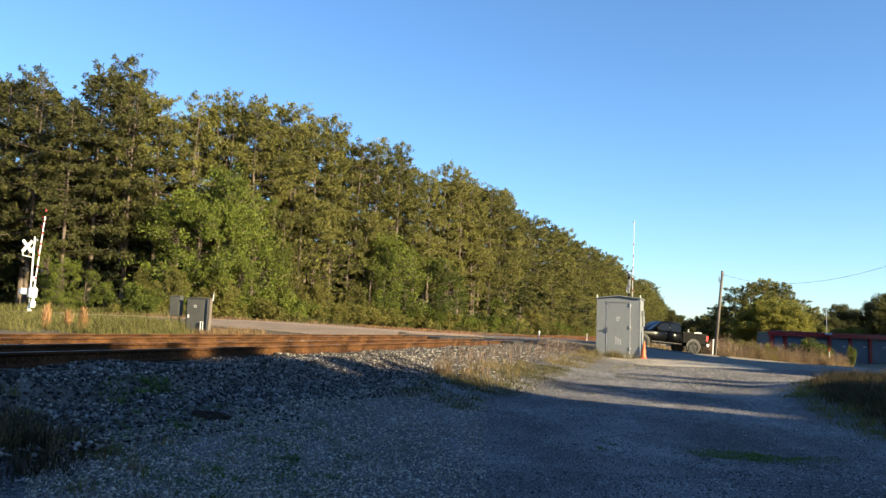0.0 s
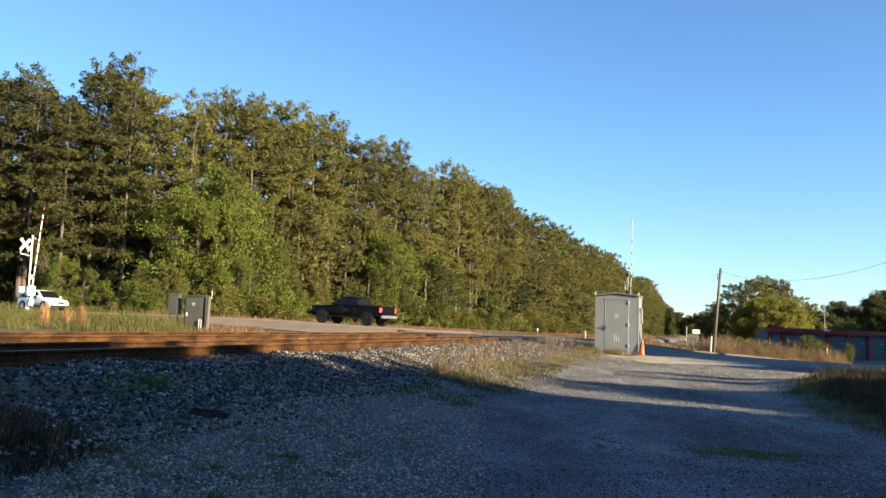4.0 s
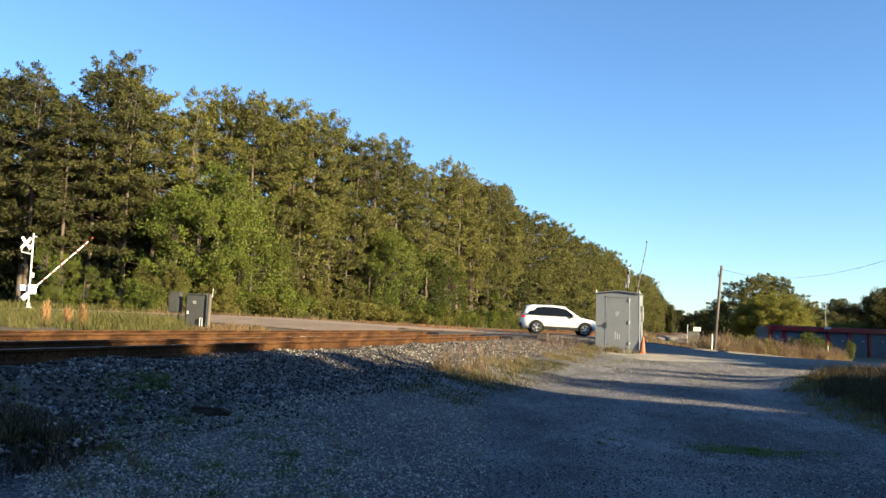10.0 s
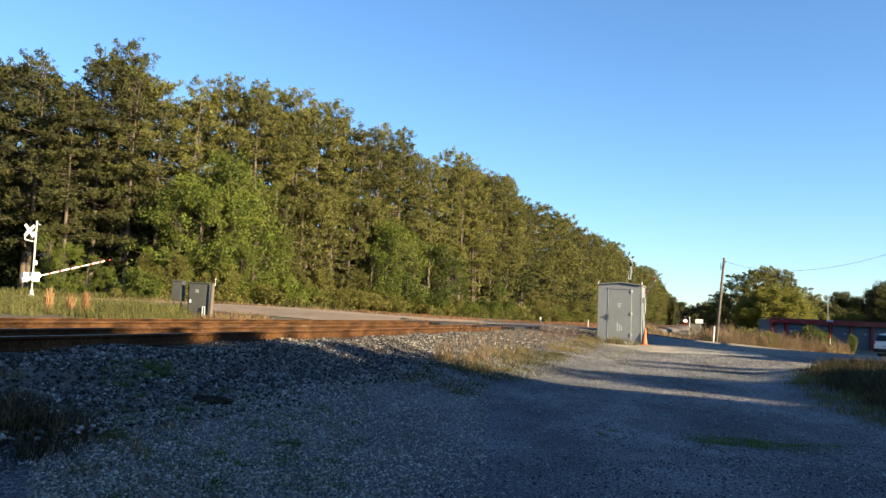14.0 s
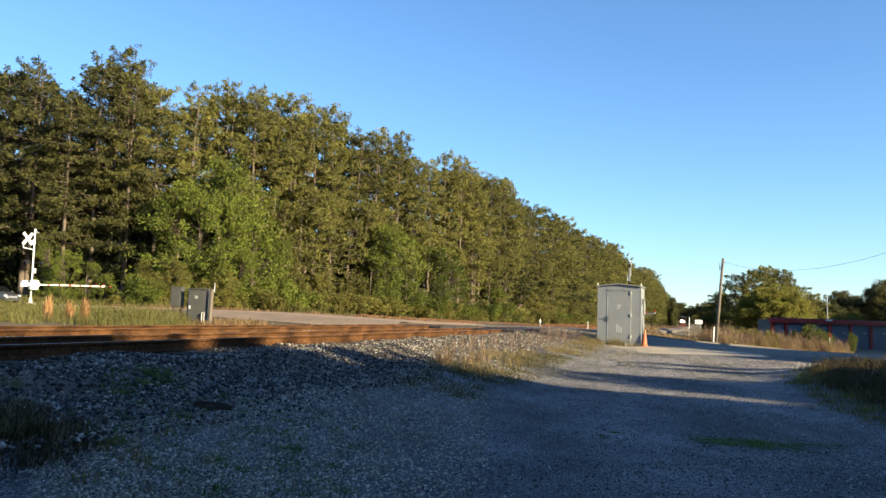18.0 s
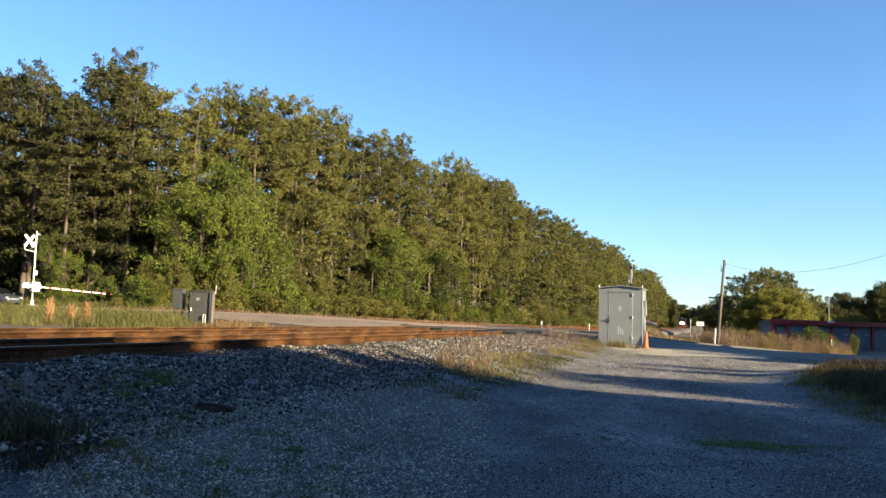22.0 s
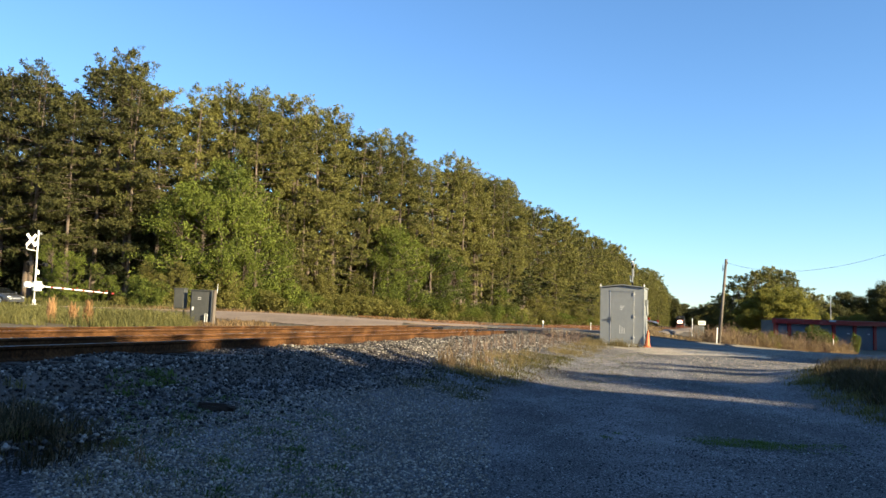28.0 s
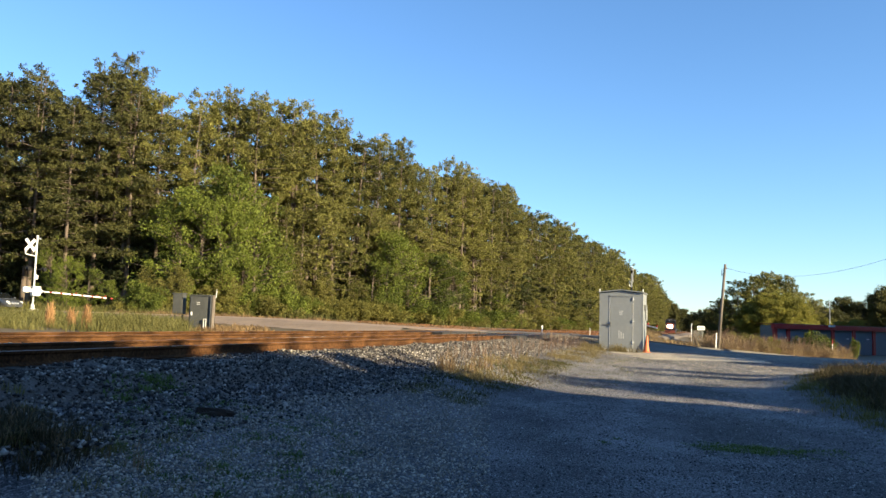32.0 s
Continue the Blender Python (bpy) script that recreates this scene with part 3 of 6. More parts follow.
def wood():
    """The pine wood along the railway, front row and the rows behind it."""
    r = random.Random(3)
    for row, (back, drop, gap) in enumerate(((0, 10, 3.6), (4.5, 24, 3.8), (10, 34, 4.2), (17, 44, 4.2))):
        px = -55.0 + 7 * row
        while px < 1192:
            d = depth_at(px) + back + r.uniform(-1.2, 1.2)
            x, y = at_view(px, d)
            far = d > 150
            top = skyline(px) + drop * (0.5 if px < 250 else 1.0) * (90 / d) + (r.uniform(-5, 7) if row == 0 else r.uniform(-10, 22))
            h = (HORIZON[0] + HORIZON[1] * px - top) * d / LENS + 1.5 - ground_z(x, y)
            # left edge and back rows take needles with shade in their colour
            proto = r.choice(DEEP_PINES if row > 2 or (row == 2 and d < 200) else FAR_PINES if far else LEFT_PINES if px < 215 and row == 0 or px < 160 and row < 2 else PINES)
            place(proto, x, y, max(8, h) / (23.4 if far or row > 1 else 24.5), r.uniform(0, 6.28), 0.1, r.uniform(0.95, 1.25))
            dx = LENS * (gap * (1.5 if far else 1.0) * r.uniform(0.75, 1.3)) / d
            # the wood's edge runs away from the camera further along, which packs the trees
            slope = (depth_at(px + 5) - depth_at(px - 5)) / 10
            step_m = math.hypot(d / LENS + (px - 784) / LENS * slope, slope)
            px += min(dx, gap * (1.7 if far else 1.0) * r.uniform(0.75, 1.3) / step_m)


wood()
for px, top, k in ((38, 106, 0), (190, 88, 2), (212, 100, 0), (342, 156, 1), (395, 150, 0), (452, 160, 4), (508, 173, 1), (575, 195, 3), (668, 236, 2), (695, 244, 0), (790, 281, 2), (818, 292, 0), (893, 328, 4), (975, 381, 1), (1150, 490, 1)):
    d = depth_at(px) + 1.5
    x, y = at_view(px, d)
    h = (HORIZON[0] + HORIZON[1] * px - top) * d / LENS + 1.5 - ground_z(x, y)
    place(LEFT_PINES[k % 3] if px < 215 else PINES[k] if d < 150 else FAR_PINES[k % 3], x, y, h / 24.5, px * 0.7, 0.1, 1.05)


def understory():
    r = random.Random(5)
    # big leafy trees before the pines: column, depth before the wood's edge, height, width factor
    for px, fwd, h, kind, sx in ((312, 5, 12.5, 1, 0.95), (352, 6, 13.5, 0, 1.0), (408, 6, 16.6, 0, 0.85), (385, 8, 13.0, 1, 0.9), (445, 7, 13.5, 1, 0.95), (478, 6, 9.0, 0, 0.9), (425, 9, 7.0, 1, 0.9), (258, 5, 4.6, 2, 0.8), (150, -5, 9.0, 3, 1.2), (225, -4, 10.0, 3, 1.1), (190, -3, 7.0, 3, 1.2), (60, -5, 9.0, 3, 1.2), (15, -5, 8.0, 3, 1.3), (85, -8, 10.5, 3, 1.2), (-20, -4, 9.0, 3, 1.2), (84, 3, 7.6, 1, 0.7), (114, 5, 5.6, 0, 0.8), (152, 4, 4.8, 1, 0.8), (188, 4, 3.4, 0, 0.8), (-30, 5, 7.0, 1, 0.6),
                               (700, 6, 12.5, 0, 1.05), (755, 7, 11.0, 1, 1.15), (800, 6, 9.0, 0, 1.0), (655, 6, 8.5, 1, 1.0), (720, 9, 6.5, 1, 1.2), (680, 7, 10.5, 1, 0.7), (300, 8, 5.0, 2, 0.9), (560, 4, 5.0, 2, 1.0), (625, 4, 5.5, 2, 0.9), (520, 5, 5.0, 2, 1.0), (385, 10, 4.5, 2, 1.1), (880, 6, 6.5, 1, 1.0), (945, 6, 6, 2, 1.2), (1000, 6, 6.0, 2, 1.2), (1060, 6, 6.5, 1, 1.3),
                               (500, 3, 13.0, 4, 1.0), (528, 3, 15.0, 4, 1.0), (552, 3, 12.0, 4, 1.1), (583, 3, 14.0, 4, 1.0), (612, 3, 12.0, 4, 1.1), (640, 2, 15.0, 4, 0.9), (840, 3, 14.0, 4, 1.0), (865, 3, 12.0, 4, 1.1), (893, 3, 14.5, 4, 1.0), (922, 3, 12.5, 4, 1.1), (950, 3, 14.0, 4, 1.1), (980, 4, 13.0, 4, 1.2), (1008, 4, 14.0, 4, 1.2), (1035, 5, 13.0, 4, 1.3), (1060, 5, 13.0, 4, 1.4), (1085, 6, 13.0, 4, 1.5)):
        d = depth_at(px) - fwd
        x, y = at_view(px, d)
        proto = YELLOW[0] if kind == 2 else BACK[0] if kind == 3 else YOUNG[px % 2] if kind == 4 else LEAFY[kind]
        place(proto, x, y, h / (8.0 if kind == 2 else 13.0 if kind == 4 else 11.0), r.uniform(0, 6.28), 0.1, sx)
    # fill for the wood's inside, its shade put into the leaf colour
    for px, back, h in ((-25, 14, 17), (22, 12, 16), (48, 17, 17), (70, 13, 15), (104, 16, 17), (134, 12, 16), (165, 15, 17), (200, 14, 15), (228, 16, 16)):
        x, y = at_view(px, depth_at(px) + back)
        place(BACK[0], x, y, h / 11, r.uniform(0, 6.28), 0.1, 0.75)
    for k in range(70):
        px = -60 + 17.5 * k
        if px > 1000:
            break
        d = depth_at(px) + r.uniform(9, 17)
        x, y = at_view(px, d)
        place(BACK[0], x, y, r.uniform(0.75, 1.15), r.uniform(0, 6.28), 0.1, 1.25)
    px = -50.0
    while px < 1130:
        d = depth_at(px) - r.uniform(6.5, 10)
        x, y = at_view(px, d)
        if abs(y - road_y(x)) > 5.0 and (px > 230 or r.random() < 0.3):
            place(r.choice(BUSHES), x, y, r.uniform(0.7, 1.5), r.uniform(0, 6.28), 0.1, r.uniform(0.9, 1.3))
        px += r.uniform(12, 26) * (90 / d)


understory()

# ================= signal hut by the crossing =================
HUT = pose(7.62, 34.6, 0.0, 0, 0, -18.6)
HUT.translation.z = ground_z(7.62, 35.3) + 0.06
M_CONE = varied("orange_vinyl", [(0.3, (0.36, 0.085, 0.03)), (0.7, (0.50, 0.15, 0.055))], 3, 30, bump=0.1, rough=(0.5, 0.7))
M_PALE = varied("faded_lettering", [(0.3, (0.38, 0.38, 0.38)), (0.7, (0.5, 0.5, 0.48))], 5, 50, bump=0)
M_CONC = varied("concrete", [(0.3, (0.3, 0.29, 0.27)), (0.7, (0.45, 0.44, 0.41))], 2, 30, bump=0.3)


def signal_hut():
    w, d, h = 0.92, 1.85, 2.46
    hut = empty("signal_hut", HUT, "grey galvanised steel railway signal hut with a closed door", "hut")
    part("body", prism(bmesh.new(), [(-w, 0.06), (w, 0.06), (w, h), (0, h + 0.09), (-w, h)], 0, d), M_GALV, hut, bevel=0.008)
    part("roof", prism(bmesh.new(), [(-w - 0.05, h + 0.015), (0, h + 0.12), (w + 0.05, h + 0.015), (w + 0.05, h + 0.05), (0, h + 0.16), (-w - 0.05, h + 0.05)], -0.07, d + 0.07), M_GALV, hut, "shallow sheet steel gable roof")
    door = part("door", boxed(-0.46, 0.48, -0.015, -0.003, 0.12, 2.28, 0.005), M_GALV, hut, "flush grey steel door")
    part("door_header", boxed(-0.5, 0.52, -0.028, -0.003, 2.3, 2.35, 0.006), M_GALV, hut)
    part("seam", boxed(-0.50, -0.47, -0.012, -0.003, 0.1, 2.3, 0.003), M_PALE, hut, "pale door edge")
    part("seam", boxed(0.49, 0.515, -0.012, -0.003, 0.1, 2.3, 0.003), M_PALE, hut, "pale door edge")
    for z in (0.35, 1.25, 2.2):
        bm = boxed(0.44, 0.56, -0.035, -0.016, z - 0.025, z + 0.025, 0.006)
        rod(bm, (0.5, -0.035, z - 0.07), (0.5, -0.035, z + 0.07), 0.016)
        part("hinge", bm, M_PALE, door, "bright steel hinge")
    bm = boxed(-0.72, -0.44, -0.045, -0.016, 1.08, 1.11, 0.004)
    box(bm, -0.47, -0.43, -0.05, -0.016, 1.0, 1.22, 0.005)
    part("latch", bm, M_GALV_D, door, "long steel latch bar")
    for k in range(3):
        part("notice_line", boxed(-0.08, 0.1 - 0.03 * k, -0.0185, -0.0155, 1.66 - 0.07 * k, 1.69 - 0.07 * k), M_PALE, door, "faded printed line")
    for k in range(3):
        part("streak", boxed(-0.1 + 0.09 * k, -0.065 + 0.09 * k, -0.0175, -0.0155, 0.5, 0.85 - 0.06 * k), M_PALE, door, "pale vertical bar")
    for x in (-w, w):
        part("corner_trim", boxed(x - 0.03 if x > 0 else x - 0.005, x + 0.005 if x > 0 else x + 0.03, -0.006, 0.03, 0.06, h, 0.002), M_GALV, hut)
        bm = rodded((x, 0.03, h + 0.0), (x, 0.03, h + 0.17), 0.025, 0.02, 8)
        part("lifting_eye", bm, M_WHITE, hut)
    part("base_skid", boxed(-w - 0.02, w + 0.02, 0, d, -0.06, 0.06, 0.01), M_CONC, hut, "pale concrete base")
    part("vent_box", boxed(w + 0.004, w + 0.12, 0.4, 0.75, 1.75, 1.98, 0.01), M_GALV, hut)
    bm = rodded((w + 0.09, 0.55, 1.75), (w + 0.1, 0.5, 1.3), 0.05, 0.05, 10)
    part("conduit", bm, M_GALV, hut, "grey conduit down from the vent box")
    return hut


signal_hut()


def traffic_cone(x, y):
    cone = empty("traffic_cone", pose(x, y, ground_z(x, y) + 0.03, 0, 0, 20), "faded orange traffic cone leaning by the hut's corner", "traffic cone")
    part("base", boxed(-0.18, 0.18, -0.18, 0.18, 0, 0.035, 0.012), M_CONE, cone)
    bm = lathe(bmesh.new(), [(0.14, 0.03), (0.125, 0.1), (0.075, 0.45), (0.035, 0.7), (0.028, 0.72), (0.0005, 0.72)], 20)
    part("body", bm, M_CONE, cone, shade=True)
    cone.rotation_euler = (0, radians(3), 0)


traffic_cone(8.62, 34.25)


# ================= crossing gates =================
M_SIGNALRED = material("red_lens", (0.25, 0.01, 0.01), 0.2)
M_DARKMETAL = varied("dull_black_metal", [(0.3, (0.006, 0.006, 0.007)), (0.7, (0.014, 0.014, 0.015))], 4, 30, bump=0.1, spec=0.15, rough=(0.8, 0.95))


def crossing_gate(m, label, reach=5.35, mast_mat=None, near=-1):
    g = empty("crossing_gate", m, label, "crossing gate", "crossing gates")
    part("foundation", boxed(-0.3, 0.3, -0.3, 0.3, -0.3, 0.06, 0.02), M_CONC, g, "concrete footing")
    bm = lathe(bmesh.new(), [(0.2, 0.06), (0.2, 0.1), (0.11, 0.16), (0.11, 0.4), (0.0005, 0.4)], 16)
    part("base_casting", bm, M_WHITE, g, shade=True)
    part("mast", rodded((0, 0, 0.1), (0, 0, 5.15), 0.058, 0.052, 14), mast_mat or M_WHITE, g, "painted steel mast", shade=True)
    part("mast_cap", lathe(bmesh.new(), [(0.07, 5.14), (0.07, 5.18), (0.0005, 5.22)], 14), M_WHITE, g)
    for z0, z1 in ((4.72, 5.16), (3.3, 3.75)):
        part("mast_band", rodded((0, 0, z0), (0, 0, z1), 0.062, 0.062, 14), M_DARKMETAL, g, "black band round the mast", shade=True) if near > 0 else None
    # gate mechanism
    part("mechanism_box", boxed(-0.28, 0.28, min(near * 0.09, near * 0.42), max(near * 0.09, near * 0.42), 1.0, 1.65, 0.03), M_WHITE, g, "white gate mechanism case")
    part("side_box", boxed(-0.75, -0.38, -0.2, 0.1, 1.2, 1.6, 0.02), M_WHITE, g, "pale junction box")
    # crossbuck
    buck = part("crossbuck", boxed(-0.08, 0.08, 0.07, 0.1, 4.2, 4.5, 0.005), M_WHITE, g, "white crossed warning boards")
    for a in (50, -50):
        bm = boxed(-0.52, 0.52, 0.1, 0.115, -0.1, 0.1, 0.004)
        board = part("board", bm, M_WHITE, buck)
        board.matrix_basis = Matrix.Translation((-0.4, 0.015 if a > 0 else 0.033, 4.5)) @ Matrix.Rotation(radians(a), 4, "Y")
        bm = bmesh.new()
        for k in range(8):
            box(bm, -0.44 + 0.11 * k, -0.37 + 0.11 * k, 0.116, 0.118, -0.045, 0.045)
        bars = part("lettering_bars", bm, M_BLACK, board)
    part("bracket", rodded((0, 0, 4.35), (-0.42, 0.08, 4.35), 0.03), M_WHITE, g, "white tubular bracket")
    bm = rodded((0, 0, 3.75), (-0.75, 0.0, 3.85), 0.03)
    rod(bm, (-0.75, 0.0, 3.85), (-0.8, 0.0, 4.25), 0.03)
    part("bracket", bm, M_WHITE, g, "white tubular bracket")
    # bell on the mast
    part("bell", lathe(bmesh.new(), [(0.02, 4.9), (0.12, 4.92), (0.13, 5.0), (0.05, 5.06), (0.0005, 5.07)], 14, at=(0.14, 0, 0)), M_GALV, g, shade=True)
    # flashing light pair
    part("light_bar", rodded((-0.75, 0, 2.85), (0.75, 0, 2.85), 0.03), M_DARKMETAL, g)
    for x in (-0.55, 0.55):
        lamp = part("signal_lamp", lathe(bmesh.new(), [(0.17, 0.0), (0.17, 0.02), (0.11, 0.03), (0.1, 0.18), (0.0005, 0.2)], 20, "y", (x, -0.04, 2.85)), M_DARKMETAL, g, "black round flashing light")
        part("hood", lathe(bmesh.new(), [(0.13, -0.3), (0.14, -0.3), (0.14, -0.04), (0.13, -0.04)], 16, "y", (x, 0, 2.85)), M_DARKMETAL, lamp)
        part("lens", lathe(bmesh.new(), [(0.105, -0.07), (0.09, -0.1), (0.0005, -0.11)], 16, "y", (x, 0, 2.85)), M_SIGNALRED, lamp, "dark red glass lens")
    part("mast_plate", boxed(-0.03, 0.2, -0.09, -0.07, 2.15, 2.45, 0.004), M_WHITE, g, "small white plate")
    # the arm turns about the pivot
    arm = new("gate_arm")
    arm.parent = g
    arm.matrix_basis = Matrix.Translation((0.12, near * 0.2, 1.35))
    tagged(arm, "red and white striped gate arm")
    bm = boxed(0.25, reach, -0.018, 0.018, -0.04, 0.04, 0.004)
    part("beam", bm, M_WHITE, arm, "white tapered beam")
    for k in range(7):
        a = 0.9 + 0.8 * k
        part("stripe", boxed(a, a + 0.16, -0.0205, 0.0205, -0.0425, 0.0425), M_RED, arm, "red stripe")
    for a in (2.9, 4.6, reach - 0.1):
        part("arm_lamp", rodded((a, 0, 0.05), (a, 0, 0.18), 0.045, 0.045, 10), M_SIGNALRED, arm, "small red arm lamp")
    bm = boxed(-0.12, 0.35, -0.07, 0.07, -0.12, 0.12, 0.02)
    box(bm, -0.7, -0.05, -0.12, -0.06, -0.1, 0.1, 0.02)
    box(bm, -1.05, -0.6, -0.2, 0.02, -0.16, 0.16, 0.03)
    part("counterweight", bm, M_WHITE, arm, "white counterweight arm")
    return g, arm


GATE_A, ARM_A = crossing_gate(pose(-29.85, 58.0, ground_z(-29.85, 58.0), 0, 0, 56.5) @ Matrix.Scale(1.05, 4), "white crossing gate with crossbuck and striped arm beside the road")
GATE_B, ARM_B = crossing_gate(pose(12.72, 54.6, ground_z(12.72, 54.6), 0, 0, -93) @ Matrix.Scale(0.98, 4), "grey crossing gate beyond the hut with striped arm", 7.4, M_GALV, 1)


# ================= equipment beyond the tracks =================
def equipment_cabinets():
    x, y = -10.43, 33.8
    z = ground_z(x, y)
    c = empty("equipment_cabinet", pose(x, y, z, 0, 0, -6), "dark grey steel equipment cabinet beyond the tracks", "cabinet")
    part("body", boxed(-0.36, 0.5, 0, 0.7, 0.06, 1.52, 0.015), M_CABINET, c)
    part("roof", boxed(-0.4, 0.54, -0.05, 0.75, 1.52, 1.57, 0.012), M_CABINET, c)
    d = part("door", boxed(-0.31, 0.45, -0.03, -0.003, 0.12, 1.46, 0.01), M_CABINET, c)
    part("handle", boxed(-0.26, -0.19, -0.06, -0.03, 0.7, 0.84, 0.008), M_WHITE, d, "pale door handle")
    for k in range(2):
        part("label_bar", boxed(-0.02, 0.12, -0.034, -0.031, 1.22 - 0.07 * k, 1.25 - 0.07 * k), M_PALE, d)
    part("base", boxed(-0.36, 0.5, 0, 0.7, -0.15, 0.06, 0.01), M_CONC, c)
    bm = rodded((0.36, -0.14, -0.1), (0.36, -0.14, 0.55), 0.02)
    rod(bm, (0.46, -0.14, -0.1), (0.46, -0.14, 0.55), 0.02)
    rod(bm, (0.36, -0.14, 0.55), (0.46, -0.14, 0.55), 0.02)
    part("conduit", bm, M_PALE, c, "pale bent conduit pipe")
    x2 = x - 0.9
    s = empty("junction_box", pose(x2, y + 0.25, ground_z(x2, y + 0.25), 0, 0, -6), "grey junction box on two thin posts", "junction box")
    part("box", boxed(-0.25, 0.18, 0, 0.4, 0.72, 1.55, 0.012), M_CABINET, s)
    part("lid", boxed(-0.28, 0.21, -0.03, 0.43, 1.55, 1.6, 0.01), M_CABINET, s)
    part("door", boxed(-0.23, 0.16, -0.025, -0.003, 0.77, 1.5, 0.008), M_CABINET, s)
    for px in (-0.22, 0.12):
        part("post", rodded((px, 0.2, -0.2), (px, 0.2, 0.68), 0.035), M_CABINET, s)
    p = empty("wooden_post", pose(x + 0.68, y - 0.12, ground_z(x + 0.68, y), 0, 1, 0), "weathered wooden post with a white rod", "post")
    part("post", rodded((0, 0, -0.2), (0, 0, 1.56), 0.085, 0.08, 10), M_POLE, p)
    part("rod", rodded((0.1, 0, 1.45), (0.11, 0, 1.82), 0.013), M_WHITE, p, "short white rod")


equipment_cabinets()


def marker_post(x, y, h, label="short white marker post in the grass", cap=None):
    p = empty("marker_post", pose(x, y, ground_z(x, y), 0, rnd.uniform(-3, 3), rnd.uniform(0, 90)), label, "post", "marker posts")
    part("post", boxed(-0.038, 0.038, -0.025, 0.025, -0.2, h, 0.008), M_WHITE, p)
    part("cap", boxed(-0.042, 0.042, -0.029, 0.029, h - (0.32 if cap else 0.1), h + 0.004, 0.005), cap or M_WHITE, p)


for px, d, h in ((957, 58, 0.8), (1041, 60, 0.75), (1219, 71.5, 2.1), (1262, 55.9, 1.2)):
    marker_post(*at_view(px, d), h)


marker_post(*at_view(1467, 63.5), 1.5, "white marker post with a red top beyond the road", M_RED)


def small_sign(px, d, z0, w, h):
    x, y = at_view(px, d)
    g = ground_z(x, y)
    s = empty("road_sign", pose(x, y, g), "small white sign on a thin post", "sign")
    part("post", rodded((0, 0, -0.2), (0, 0, z0 + h), 0.035), M_GALV_D, s)
    part("plate", boxed(-w / 2, w / 2, -0.05, -0.036, z0, z0 + h, 0.006), M_WHITE, s)
    for k in range(2):
        part("lettering_bar", boxed(-w * 0.38, w * 0.35, -0.053, -0.051, z0 + h * (0.25 + 0.32 * k), z0 + h * (0.4 + 0.32 * k)), M_GALV_D, s)


small_sign(1236, 72, 1.6, 0.66, 0.35)


def yard_gate(px, d):
    x, y = at_view(px, d)
    s = empty("yard_gate", pose(x, y, ground_z(x, y)), "grey slatted yard gate in dry grass", "gate")
    for k in range(6):
        part("slat", boxed(-0.5 + 0.17 * k, -0.4 + 0.17 * k, -0.02, 0.02, 0.1, 1.55, 0.006), M_GALV_D, s)
    for z in (0.35, 1.3):
        part("rail", boxed(-0.52, 0.52, 0.021, 0.06, z, z + 0.08, 0.006), M_GALV_D, s)


yard_gate(1231, 73)


def light_pole(px, d):
    x, y = at_view(px, d)
    p = empty("light_pole", pose(x, y, ground_z(x, y)), "slim grey light pole behind the storage building", "lamp post")
    part("pole", rodded((0, 0, -0.3), (0, 0, 5.9), 0.06, 0.045, 10), M_GALV, p, shade=True)
    part("lamp_head", boxed(-0.14, 0.06, -0.05, 0.05, 5.88, 5.94, 0.01), M_GALV_D, p, "small grey lamp head")


light_pole(1463, 96)

# ================= utility pole and wire =================
def utility_pole(m, label):
    p = empty("utility_pole", m, label, "utility pole", "utility poles")
    part("pole", rodded((0, 0, -0.5), (0, 0, 5.55), 0.12, 0.085, 14), M_POLE, p, shade=True)
    bm = boxed(-0.03, 0.03, -0.13, -0.1, 4.9, 5.2, 0.005)
    rod(bm, (-0.16, 0, 4.75), (-0.2, 0, 5.2), 0.03, 0.03, 8)
    rod(bm, (-0.16, 0, 4.9), (0, 0, 4.85), 0.02, 0.02, 8)
    part("bracket", bm, M_GALV_D, p, "grey service bracket")
    part("insulator", lathe(bmesh.new(), [(0.02, 0), (0.045, 0.03), (0.03, 0.06), (0.045, 0.09), (0.0005, 0.12)], 10, at=(0.12, 0, 5.25)), M_GALV, p)
    return p


PX, PY = at_view(1266, 56.0)
POLE_A = utility_pole(pose(PX, PY, ground_z(PX, PY), 0, 5.0, 0) @ Matrix.Diagonal((1, 1, 1.09, 1)), "leaning weathered wooden utility pole by the road")
copy_thing(POLE_A, pose(22.2, 29.9, ground_z(22.2, 29.9), 0, 0, 40) @ Matrix.Diagonal((1, 1, 1.28, 1)))


def overhead_wire():
    pts = []
    for k in range(33):
        f = k / 32
        z0 = ground_z(PX, PY) + 5.8
        pts.append((PX + 0.5 + (22.2 - PX - 0.5) * f, PY + (29.9 - PY) * f, z0 - 5.5 * f + 6.6 * f * f))
    bm = bmesh.new()
    for p, q in zip(pts, pts[1:]):
        rod(bm, p, q, 0.008, 0.008, 5)
    me = bpy.data.meshes.new("overhead_wire")
    bm.to_mesh(me)
    bm.free()
    me.materials.append(M_GALV_D)
    tagged(new("overhead_wire", me), "thin sagging overhead wire from the pole", "wire")


overhead_wire()

# ================= storage building =================
M_BLUESTEEL = varied("blue_grey_door", [(0.3, (0.075, 0.105, 0.145)), (0.7, (0.12, 0.155, 0.205))], 1.0, 12, bump=0.1, rough=(0.45, 0.65))
M_ROOFTIN = varied("red_roof_sheet", [(0.3, (0.1, 0.02, 0.02)), (0.7, (0.17, 0.035, 0.03))], 1.0, 10, bump=0.1)


